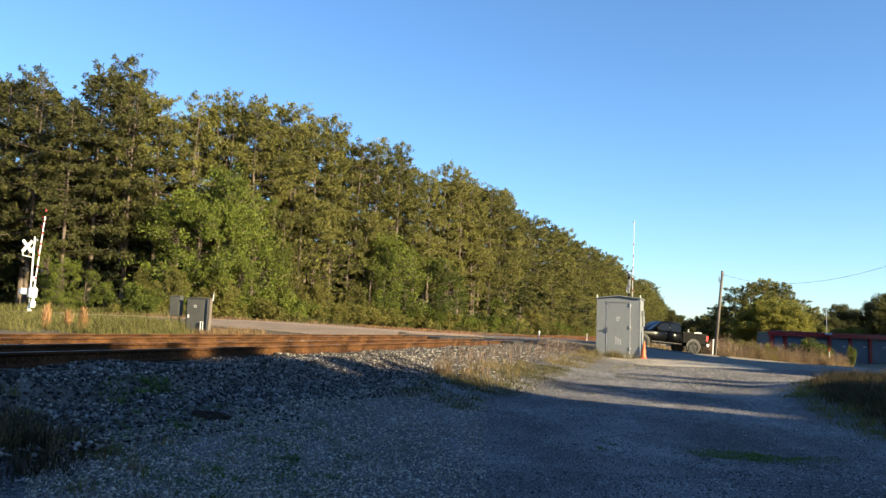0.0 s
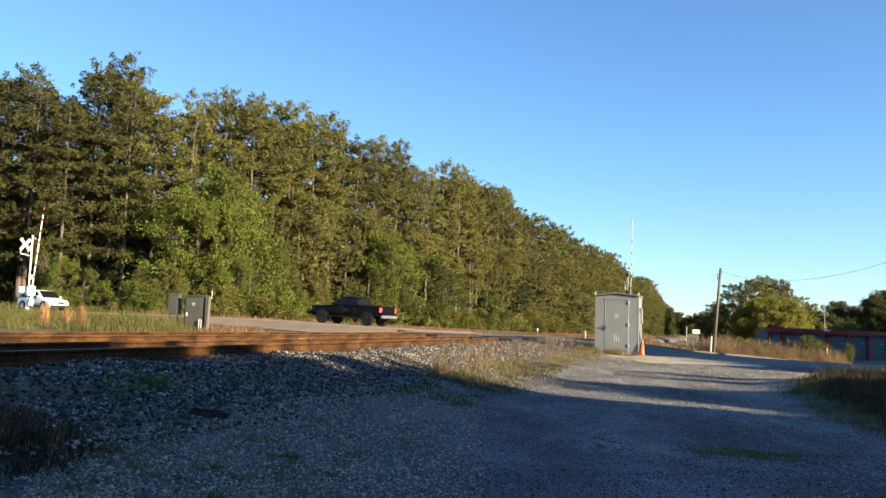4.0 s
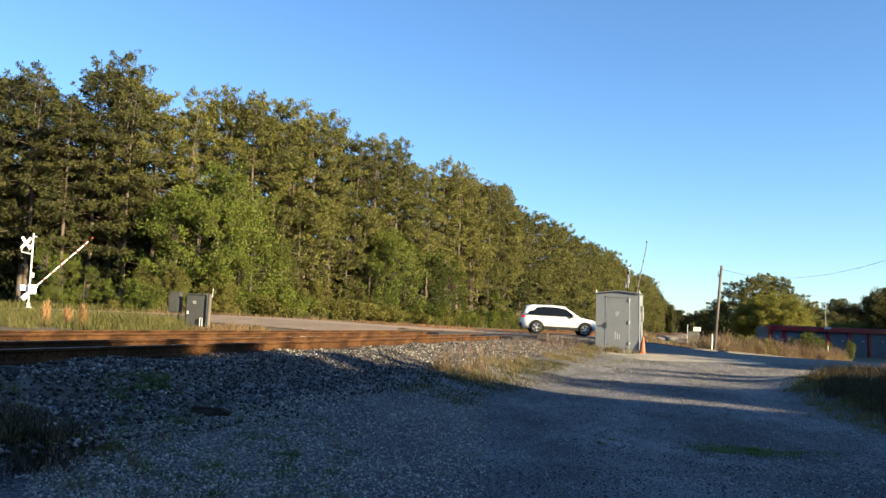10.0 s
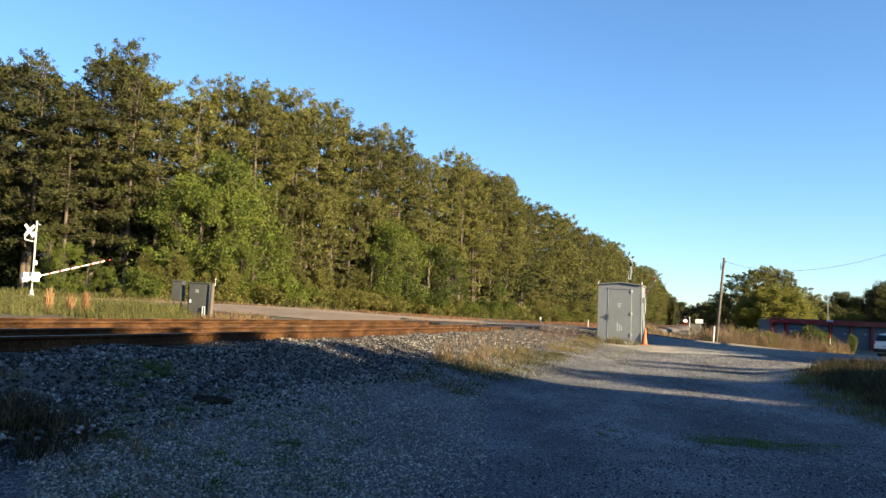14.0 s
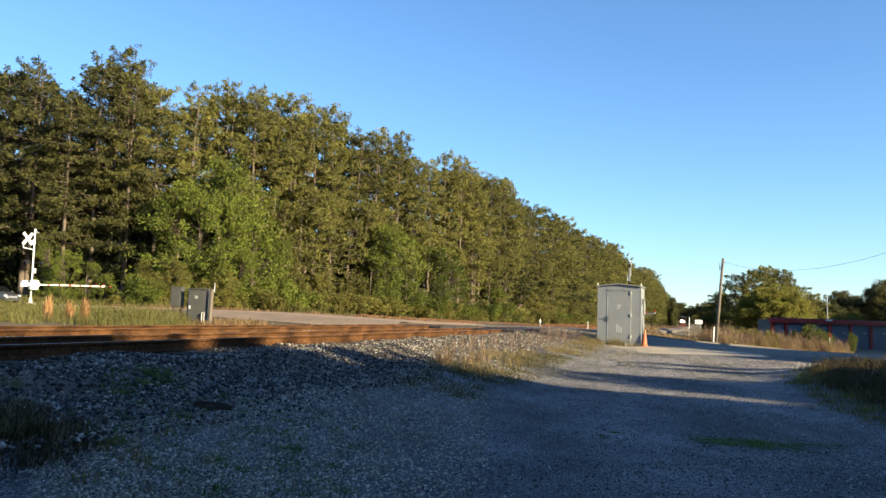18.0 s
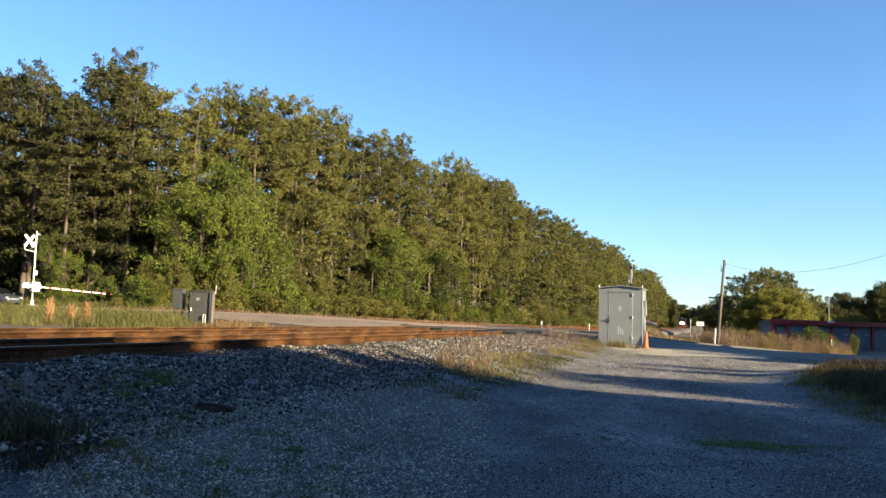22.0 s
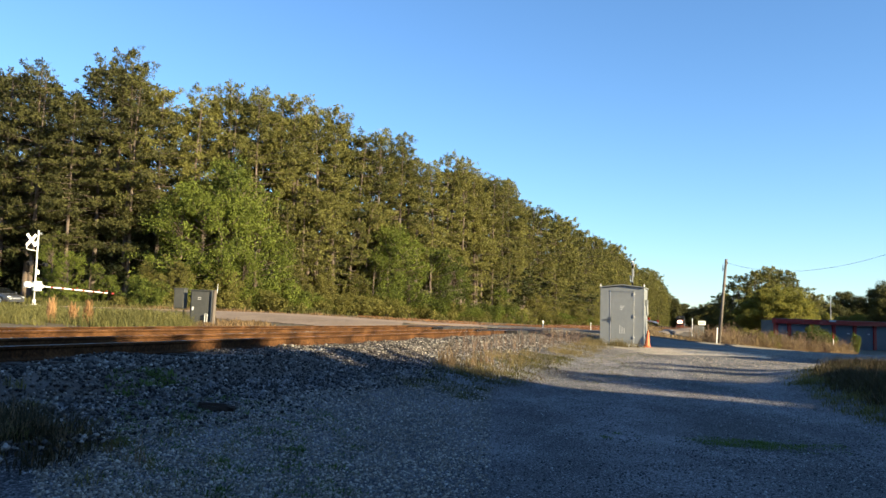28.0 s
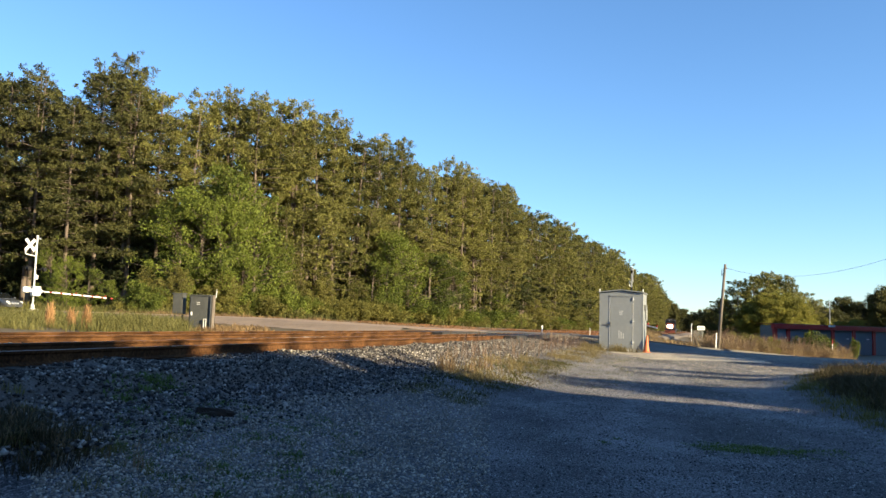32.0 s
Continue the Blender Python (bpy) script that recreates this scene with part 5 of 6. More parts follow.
grass_patch("lot_weeds", "small green weeds before the grass bank", M_WEED, spots_in(27, 90, lambda r: (lambda y: (bank_edge(y) - abs(r.gauss(0.3, 0.8)), y))(r.uniform(9, 16)), (0.08, 0.25), 44), 0.06, 0.006, 27, 0.9)
grass_patch("bank_grass", "brown dry grass on a low bank", M_STRAW, spots_in(28, 90, on_bank, (0.2, 0.4), 22), 0.42, 0.005, 28, 0.9)
# tall dry brush beyond the road
def beyond_road(r):
    x = r.uniform(20.0, 31.8)
    return x, road_y(x) + r.uniform(4.6, 13)


grass_patch("dry_brush", "tall pale dry brush beyond the road", M_BRUSH, spots_in(18, 420, beyond_road, (0.25, 0.8), 60, (0.2, 1.25)), 1.15, 0.006, 18, 0.9, True)
grass_patch("dry_brush", "tall brown dry weeds beyond the road", M_ROSE, spots_in(19, 190, beyond_road, (0.2, 0.6), 40, (0.4, 1.3)), 1.5, 0.006, 19, 0.6, True)
grass_patch("dry_brush", "orange dry field grass beyond the crossing", M_RUSTGRASS, spots_in(20, 350, view_band(640, 1230, 56, 105), (0.6, 1.6), 45, (0.4, 1.0)), 0.24, 0.02, 20, 1.0)
grass_patch("wood_edge_grass", "olive weeds along the edge of the wood", M_GRASS, spots_in(22, 420, lambda r: (lambda p: at_view(p, depth_at(p) - r.uniform(5, 11)))(r.uniform(-40, 1050)), (0.6, 1.4), 45, (0.6, 1.3)), 0.9, 0.03, 22)
for px, d, h, k in ((1348, 60.5, 1.7, 1), (1432, 64.5, 2.2, 0), (1416, 65, 1.7, 0), (1448, 65.5, 1.8, 0), (1300, 66, 2.1, 1)):
    x, y = at_view(px, d)
    place(BUSHES[k], x, y, h / 2.4, rnd.uniform(0, 6.28), 0.05, 0.9)
place(BUSHES[0], *at_view(1507, 65), 0.75, 1.0, 0.05, 0.32)

# ================= vehicles =================
def paint(name, colour, flake=0.0):
    m = varied(name, [(0.2, tuple(c * 0.9 for c in colour)), (0.8, colour)], 1.0, 20, rough=(0.22, 0.34), bump=0, spec=0.5)
    b = m.node_tree.nodes["Principled BSDF"]
    b.inputs["Coat Weight"].default_value = 0.6
    b.inputs["Coat Roughness"].default_value = 0.08
    return m


M_CARWHITE = paint("white_car_paint", (0.62, 0.625, 0.63))
M_CARBLACK = paint("black_car_paint", (0.0025, 0.0025, 0.003))
for key, v in (("Coat Weight", 0.04), ("Specular IOR Level", 0.12)):
    M_CARBLACK.node_tree.nodes["Principled BSDF"].inputs[key].default_value = v
M_CARGREY = paint("dark_grey_car_paint", (0.042, 0.045, 0.052))
M_CLADDING = varied("grey_cladding", [(0.3, (0.006, 0.006, 0.0065)), (0.7, (0.013, 0.013, 0.0135))], 3, 40, bump=0.1)
M_GLASS = material("tinted_glass", (0.006, 0.007, 0.008), 0.05, 0.0, 0.3)
M_TYRE = varied("tyre_rubber", [(0.3, (0.0045, 0.0045, 0.0045)), (0.7, (0.010, 0.0098, 0.0095))], 5, 40, bump=0.2)
M_RIM = varied("alloy", [(0.3, (0.5, 0.5, 0.5)), (0.7, (0.68, 0.68, 0.68))], 5, 40, bump=0, rough=(0.25, 0.4), metal=0.9)
M_LAMP = material("clear_lamp", (0.7, 0.72, 0.74), 0.1, 0.2)
M_TAIL = material("tail_lamp", (0.4, 0.012, 0.012), 0.15)
M_LIT = material("lit_tail_lamp", (0.5, 0.02, 0.02), 0.2)
_b = M_LIT.node_tree.nodes["Principled BSDF"]
_b.inputs["Emission Color"].default_value = (1, 0.05, 0.03, 1)
_b.inputs["Emission Strength"].default_value = 1.2


def loft(bm, stations):
    """A closed skin through cross sections; each is x and a half outline of (y, z) from bottom middle to top middle."""
    rings = []
    for x, half in stations:
        full = [(y, z) for y, z in half] + [(-y, z) for y, z in half[::-1]]
        rings.append([bm.verts.new((x, y, z)) for y, z in full])
    n = len(rings[0])
    for a, b in zip(rings, rings[1:]):
        for k in range(n):
            bm.faces.new((a[k], a[(k + 1) % n], b[(k + 1) % n], b[k]))
    bm.faces.new(rings[0][::-1])
    bm.faces.new(rings[-1])
    bmesh.ops.recalc_face_normals(bm, faces=bm.faces[:])
    return bm


def section(w, z0, z1, belt=0.75, tuck=0.93):
    """Half outline of a body shell: sill, widest at the belt, rounded shoulder."""
    h = z1 - z0
    return [(0.05, z0), (w * 0.9, z0), (w * 0.985, z0 + 0.12 * h), (w, z0 + belt * 0.6 * h), (w * 0.985, z0 + belt * h), (w * tuck, z0 + 0.95 * h), (w * 0.8, z1), (0.05, z1 + 0.01)]


def wheel(parent, x, y, r, wid, spokes=5, rim_mat=None):
    side = 1 if y > 0 else -1
    tyre = bmesh.new()
    lathe(tyre, [(r * 0.66, -wid / 2), (r * 0.93, -wid / 2), (r, -wid * 0.3), (r, wid * 0.3), (r * 0.93, wid / 2), (r * 0.66, wid / 2), (r * 0.66, -wid / 2)], 28, "y", caps=False)
    w = new("wheel")
    w.parent = parent
    w.matrix_basis = Matrix.Translation((x, y, r))
    part("tyre", tyre, M_TYRE, w, shade=True)
    rim = bmesh.new()
    lathe(rim, [(r * 0.68, -wid * 0.42 * side), (r * 0.68, wid * 0.42 * side), (r * 0.6, wid * 0.44 * side), (r * 0.57, wid * 0.1 * side), (0.0005, wid * 0.1 * side)], 28, "y")
    part("rim", rim, M_CLADDING if rim_mat is None else M_CLADDING, w, "dark wheel barrel")
    sp = bmesh.new()
    for k in range(spokes):
        a = 2 * math.pi * k / spokes
        for da in (-0.12, 0.12):
            p = (0.06 * math.cos(a), wid * 0.42 * side, 0.06 * math.sin(a))
            q = (r * 0.64 * math.cos(a + da), wid * 0.43 * side, r * 0.64 * math.sin(a + da))
            rod(sp, p, q, 0.035, 0.028, 6)
    lathe(sp, [(0.08, wid * 0.36 * side), (0.08, wid * 0.48 * side), (0.0005, wid * 0.49 * side)], 14, "y")
    lathe(sp, [(r * 0.66, wid * 0.38 * side), (r * 0.66, wid * 0.47 * side), (r * 0.6, wid * 0.47 * side), (r * 0.6, wid * 0.38 * side)], 28, "y")
    part("spokes", sp, rim_mat or M_RIM, w, "bright alloy spokes")
    return w


def arches(parent, xs, half, r, mat):
    for x in xs:
        for sd in (-1, 1):
            bm = bmesh.new()
            n = 14
            for k in range(n):
                a0, a1 = math.pi * k / n, math.pi * (k + 1) / n
                for ro, ri in ((r * 1.22, r * 1.05),):
                    v = [bm.verts.new((x + q * math.cos(a), sd * (half + o), r + q * math.sin(a))) for o in (0.014, -0.08) for q, a in ((ri, a0), (ro, a0), (ro, a1), (ri, a1))]
                    bm.faces.new(v[:4])
                    for i in range(4):
                        bm.faces.new((v[i], v[(i + 1) % 4], v[4 + (i + 1) % 4], v[4 + i]))
            bmesh.ops.remove_doubles(bm, verts=bm.verts[:], dist=0.0005)
            bmesh.ops.recalc_face_normals(bm, faces=bm.faces[:])
            part("wheel_arch", bm, mat, parent, "dark wheel arch trim")
            # the body has no opening; a black disc paints the hollow's shade
            bm = bmesh.new()
            lathe(bm, [(r * 1.07, -0.01), (r * 1.07, 0.012), (0.0005, 0.012)], 24, "y", (x, sd * (half - 0.006), r))
            part("wheel_well", bm, M_BLACK, parent, "flat black disc standing for the shaded wheel well")


def pane(parent, pts, thick=0.012, name="window"):
    """A flat glass pane from four corners, given as (x, y, z), pushed out by its thickness."""
    bm = bmesh.new()
    v = [Vector(p) for p in pts]
    nrm = (v[1] - v[0]).cross(v[2] - v[0]).normalized()
    c = sum(v, Vector()) / len(v)
    if nrm.dot(c - Vector((c.x * 0.6, 0, 1.0))) < 0:
        nrm = -nrm
    a = [bm.verts.new(p + nrm * thick) for p in v]
    b = [bm.verts.new(p - nrm * 0.02) for p in v]
    n = len(v)
    bm.faces.new(a)
    bm.faces.new(b[::-1])
    for i in range(n):
        bm.faces.new((a[i], b[i], b[(i + 1) % n], a[(i + 1) % n]))
    bmesh.ops.recalc_face_normals(bm, faces=bm.faces[:])
    return part(name, bm, M_GLASS, parent, "dark tinted glass")


def mirrors(car, x, y, z, mat):
    for sd in (-1, 1):
        bm = boxed(x - 0.08, x + 0.1, sd * y - 0.1, sd * y + 0.1, z, z + 0.16, 0.03)
        part("door_mirror", bm, mat, car)


def suv():
    car = empty("suv", pose(0, 0, 0), "white sport utility car with dark lower trim", "car", "cars")
    w = 0.93
    body = bmesh.new()
    loft(body, [(-2.3, section(0.74, 0.5, 0.98)), (-2.22, section(0.86, 0.36, 1.06)), (-1.9, section(w, 0.3, 1.1)), (-0.6, section(w, 0.28, 1.1)), (0.7, section(w, 0.28, 1.06)),
                (1.3, section(w, 0.28, 1.03)), (1.9, section(0.9, 0.32, 0.93)), (2.2, section(0.82, 0.36, 0.8)), (2.32, section(0.66, 0.42, 0.66))])
    part("body", body, M_CARWHITE, car, "glossy white body shell", shade=True, bevel=0)
    cab = bmesh.new()
    loft(cab, [(-2.2, [(0.05, 1.02), (0.8, 1.02), (0.8, 1.1), (0.79, 1.13), (0.74, 1.16), (0.05, 1.18)]), (-2.0, [(0.05, 1.0), (0.86, 1.02), (0.8, 1.3), (0.72, 1.52), (0.62, 1.6), (0.05, 1.63)]),
                (-1.6, [(0.05, 1.0), (0.88, 1.04), (0.81, 1.35), (0.72, 1.6), (0.62, 1.68), (0.05, 1.7)]), (-0.4, [(0.05, 1.0), (0.88, 1.04), (0.81, 1.35), (0.72, 1.62), (0.62, 1.7), (0.05, 1.72)]),
                (0.25, [(0.05, 1.0), (0.88, 1.04), (0.81, 1.32), (0.71, 1.57), (0.6, 1.65), (0.05, 1.67)]), (1.15, [(0.05, 0.96), (0.84, 0.98), (0.82, 1.02), (0.8, 1.03), (0.7, 1.04), (0.05, 1.05)])])
    part("cabin", cab, M_CARWHITE, car, "white roof and pillars", shade=True)
    for sd in (-1, 1):
        def pt(x, f):
            # side glass lies on the sloping cabin side
            top = 1.62 if -1.6 <= x <= -0.4 else 1.62 - 0.06 * max(0, x + 0.4) if x > -0.4 else 1.5
            y = 0.885 - 0.16 * f
            return (x, sd * y, 1.07 + (top - 0.04 - 1.07) * f)
        pane(car, [pt(-1.98, 0.02), pt(0.88, -0.02), pt(0.27, 0.9), pt(-0.3, 1.0), pt(-1.25, 1.0), pt(-1.72, 0.95)], 0.004, "window_surround")
        pane(car, [pt(-1.97, 0.05), pt(-1.15, 0.0), pt(-1.13, 0.99), pt(-1.7, 0.95)], 0.02)
        pane(car, [pt(-1.148, 0.0), pt(-0.295, 0.0), pt(-0.305, 0.99), pt(-1.128, 0.99)], 0.02)
        pane(car, [pt(-0.293, 0.0), pt(0.87, 0.0), pt(0.3, 0.9), pt(-0.303, 0.99)], 0.02)
        part("cladding", boxed(-1.0, 1.0, sd * w - 0.03, sd * w + 0.018, 0.27, 0.46, 0.012), M_CLADDING, car, "dark grey sill cladding")
        part("rub_strip", boxed(-0.9, 1.0, sd * w - 0.02, sd * w + 0.012, 0.62, 0.66, 0.006), M_CARWHITE, car)
        part("roof_rail", boxed(-1.5, 0.1, sd * 0.6 - 0.02, sd * 0.6 + 0.02, 1.69, 1.735, 0.01), M_BLACK, car, "black roof rail")
        part("headlight", boxed(2.02, 2.25, sd * 0.62 - 0.14, sd * 0.62 + 0.16, 0.68, 0.83, 0.03), M_LAMP, car, "clear headlight")
        part("tail_light", boxed(-2.28, -2.05, sd * 0.76 - 0.1, sd * 0.76 + 0.09, 0.88, 1.04, 0.03), M_TAIL, car, "red tail light")
        for xx in (-0.62, 0.52):
            part("door_handle", boxed(xx - 0.09, xx + 0.09, sd * w - 0.01, sd * w + 0.03, 0.87, 0.9, 0.008), M_CARWHITE, car)
    pane(car, [(0.35, -0.64, 1.6), (0.35, 0.64, 1.6), (1.1, 0.76, 1.06), (1.1, -0.76, 1.06)], 0.035, name="windscreen")
    pane(car, [(-2.03, -0.66, 1.54), (-2.03, 0.66, 1.54), (-2.215, 0.74, 1.14), (-2.215, -0.74, 1.14)], 0.045, name="rear_window")
    part("front_bumper", boxed(2.1, 2.36, -0.76, 0.76, 0.3, 0.52, 0.05), M_CLADDING, car)
    part("grille", boxed(2.2, 2.335, -0.3, 0.3, 0.56, 0.74, 0.02), M_BLACK, car)
    part("rear_bumper", boxed(-2.36, -2.1, -0.8, 0.8, 0.36, 0.62, 0.05), M_CLADDING, car)
    part("plate", boxed(-2.32, -2.27, -0.18, 0.18, 0.76, 0.87, 0.006), M_PALE, car, "pale plate without writing")
    mirrors(car, 0.72, 0.98, 1.06, M_CARWHITE)
    arches(car, (-1.41, 1.41), w, 0.36, M_CLADDING)
    return car, [wheel(car, x, sd * 0.83, 0.365, 0.26) for x in (-1.41, 1.41) for sd in (-1, 1)]


def pickup():
    car = empty("pickup_truck", pose(0, 0, 0), "black lifted crew cab pickup truck", "truck", "cars")
    w = 0.97
    body = bmesh.new()
    loft(body, [(0.1, section(w, 0.62, 1.28)), (1.0, section(w, 0.62, 1.27)), (1.35, section(w, 0.62, 1.25)), (2.2, section(0.95, 0.64, 1.2)), (2.7, section(0.92, 0.66, 1.14)), (2.82, section(0.84, 0.7, 1.08))])
    part("front_body", body, M_CARBLACK, car, "glossy black nose", shade=True)
    part("cab_body", loft(bmesh.new(), [(-1.0, section(w, 0.62, 1.28)), (0.12, section(w, 0.62, 1.28))]), M_CARBLACK, car, shade=True)
    cab = bmesh.new()
    loft(cab, [(-0.98, [(0.05, 1.2), (0.9, 1.24), (0.84, 1.5), (0.74, 1.78), (0.62, 1.84), (0.05, 1.86)]), (-0.3, [(0.05, 1.2), (0.9, 1.24), (0.84, 1.5), (0.75, 1.82), (0.64, 1.89), (0.05, 1.91)]),
               (0.35, [(0.05, 1.2), (0.9, 1.24), (0.84, 1.5), (0.74, 1.79), (0.62, 1.86), (0.05, 1.88)]), (1.2, [(0.05, 1.16), (0.88, 1.18), (0.86, 1.22), (0.84, 1.24), (0.72, 1.25), (0.05, 1.26)])])
    part("cabin", cab, M_CARBLACK, car, shade=True)
    for sd in (-1, 1):
        def pt(x, f):
            y = 0.905 - 0.15 * f
            return (x, sd * y, 1.28 + 0.5 * f)
        pane(car, [pt(-0.92, 0.0), pt(-0.18, 0.0), pt(-0.18, 0.98), pt(-0.88, 0.92)])
        pane(car, [pt(-0.12, 0.0), pt(0.95, 0.0), pt(0.42, 0.9), pt(-0.12, 0.98)])
        part("bed_side", boxed(-2.85, -1.04, sd * w - 0.09 if sd > 0 else sd * w, sd * w if sd > 0 else sd * w + 0.09, 0.66, 1.3, 0.03), M_CARBLACK, car, "black bed side")
        part("bed_rail", boxed(-2.85, -1.04, sd * (w - 0.06) - 0.05, sd * (w - 0.06) + 0.05, 1.3, 1.335, 0.01), M_CLADDING, car)
        part("tail_light", boxed(-2.88, -2.74, sd * 0.9 - 0.07, sd * 0.9 + 0.075, 0.92, 1.24, 0.02), M_LIT, car, "lit red tail light")
        part("headlight", boxed(2.66, 2.84, sd * 0.72 - 0.16, sd * 0.72 + 0.16, 0.86, 1.06, 0.03), M_LAMP, car, "clear headlight")
        part("running_board", boxed(-0.95, 1.2, sd * 0.95 - 0.09, sd * 0.95 + 0.09, 0.5, 0.56, 0.02), M_BLACK, car)
        for xx in (-0.75, 0.1):
            part("door_handle", boxed(xx - 0.1, xx + 0.1, sd * w - 0.01, sd * w + 0.02, 1.06, 1.09, 0.008), M_CLADDING, car)
    part("bed_floor", boxed(-2.85, -1.04, -0.9, 0.9, 0.66, 0.74, 0.01), M_CLADDING, car)
    part("bed_front", boxed(-1.1, -1.02, -0.9, 0.9, 0.7, 1.3, 0.01), M_CARBLACK, car)
    part("tailgate", boxed(-2.88, -2.8, -0.83, 0.83, 0.7, 1.3, 0.02), M_CARBLACK, car, "closed black tailgate")
    part("rear_bumper", boxed(-3.02, -2.86, -0.92, 0.92, 0.56, 0.74, 0.03), M_RIM, car, "chrome rear bumper")
    part("front_bumper", boxed(2.76, 2.94, -0.9, 0.9, 0.56, 0.78, 0.04), M_CARBLACK, car)
    part("grille", boxed(2.76, 2.86, -0.52, 0.52, 0.82, 1.08, 0.02), M_CLADDING, car)
    part("frame", boxed(-2.7, 2.6, -0.5, 0.5, 0.46, 0.66, 0.02), M_BLACK, car)
    pane(car, [(0.42, -0.66, 1.8), (0.42, 0.66, 1.8), (1.16, 0.8, 1.27), (1.16, -0.8, 1.27)], name="windscreen")
    pane(car, [(-0.99, -0.68, 1.76), (-0.99, 0.68, 1.76), (-0.99, 0.8, 1.36), (-0.99, -0.8, 1.36)], name="rear_window")
    mirrors(car, 0.8, 1.06, 1.28, M_CARBLACK)
    arches(car, (-1.85, 1.78), w, 0.43, M_BLACK)
    return car, [wheel(car, x, sd * 0.86, 0.41, 0.3, 6, M_CLADDING) for x in (-1.85, 1.78) for sd in (-1, 1)]


def sedan():
    car = empty("sedan", pose(0, 0, 0), "dark grey sedan waiting behind the lowered gate", "car", "cars")
    w = 0.9
    body = bmesh.new()
    loft(body, [(-2.3, section(0.74, 0.4, 0.86)), (-2.15, section(0.84, 0.28, 0.94)), (-1.4, section(w, 0.24, 0.96)), (0.6, section(w, 0.22, 0.94)), (1.2, section(w, 0.22, 0.92)), (1.8, section(0.87, 0.26, 0.84)), (2.15, section(0.8, 0.3, 0.74)), (2.3, section(0.64, 0.36, 0.62))])
    part("body", body, M_CARGREY, car, shade=True)
    cab = bmesh.new()
    loft(cab, [(-1.75, [(0.05, 0.88), (0.8, 0.9), (0.78, 0.93), (0.76, 0.95), (0.7, 0.96), (0.05, 0.97)]), (-1.0, [(0.05, 0.88), (0.84, 0.92), (0.77, 1.15), (0.66, 1.34), (0.56, 1.4), (0.05, 1.42)]),
               (0.1, [(0.05, 0.88), (0.84, 0.92), (0.77, 1.15), (0.67, 1.37), (0.57, 1.43), (0.05, 1.45)]), (1.15, [(0.05, 0.86), (0.8, 0.88), (0.78, 0.9), (0.76, 0.91), (0.68, 0.92), (0.05, 0.93)])])
    part("cabin", cab, M_CARGREY, car, shade=True)
    for sd in (-1, 1):
        def pt(x, f):
            return (x, sd * (0.845 - 0.16 * f), 0.95 + 0.4 * f)
        pane(car, [pt(-1.4, 0.0), pt(-0.5, 0.0), pt(-0.5, 0.97), pt(-0.98, 0.94)])
        pane(car, [pt(-0.44, 0.0), pt(0.75, 0.0), pt(0.12, 0.95), pt(-0.44, 0.98)])
        part("headlight", boxed(2.0, 2.24, sd * 0.62 - 0.15, sd * 0.62 + 0.15, 0.58, 0.72, 0.03), M_LAMP, car, "clear headlight")
        part("tail_light", boxed(-2.29, -2.1, sd * 0.7 - 0.12, sd * 0.7 + 0.12, 0.68, 0.86, 0.03), M_TAIL, car, "red tail light")
    pane(car, [(0.2, -0.62, 1.4), (0.2, 0.62, 1.4), (1.08, 0.74, 0.95), (1.08, -0.74, 0.95)], name="windscreen")
    pane(car, [(-1.08, -0.6, 1.38), (-1.08, 0.6, 1.38), (-1.68, 0.72, 0.99), (-1.68, -0.72, 0.99)], name="rear_window")
    part("front_bumper", boxed(2.1, 2.34, -0.74, 0.74, 0.24, 0.44, 0.05), M_CARGREY, car)
    part("grille", boxed(2.18, 2.33, -0.35, 0.35, 0.48, 0.6, 0.02), M_RIM, car, "bright grille")
    mirrors(car, 0.7, 0.94, 0.94, M_CARGREY)
    arches(car, (-1.35, 1.4), w, 0.32, M_BLACK)
    return car, [wheel(car, x, sd * 0.8, 0.32, 0.22) for x in (-1.35, 1.4) for sd in (-1, 1)]


SUV, SUV_WHEELS = suv()
PICKUP, PICKUP_WHEELS = pickup()
SEDAN, SEDAN_WHEELS = sedan()

# ================= approaching locomotive =================
M_LOCO = varied("dark_loco_paint", [(0.3, (0.006, 0.007, 0.012)), (0.7, (0.018, 0.019, 0.026))], 0.8, 10, bump=0.1, rough=(0.4, 0.6))
M_LOCORED = varied("loco_nose_paint", [(0.3, (0.11, 0.03, 0.018)), (0.7, (0.17, 0.05, 0.03))], 0.8, 10, bump=0.1, rough=(0.4, 0.6))
M_BEAM = material("lit_headlight", (0.9, 0.85, 0.6), 0.3)
_b = M_BEAM.node_tree.nodes["Principled BSDF"]
_b.inputs["Emission Color"].default_value = (1.0, 0.72, 0.42, 1)
_b.inputs["Emission Strength"].default_value = 40.0


# orange glow that imitates the glare around the headlights
M_GLOW = material("orange_headlight_glare", (0.8, 0.5, 0.3), 0.3)
_b = M_GLOW.node_tree.nodes["Principled BSDF"]
_b.inputs["Emission Color"].default_value = (1.0, 0.42, 0.2, 1)
_b.inputs["Emission Strength"].default_value = 1.1


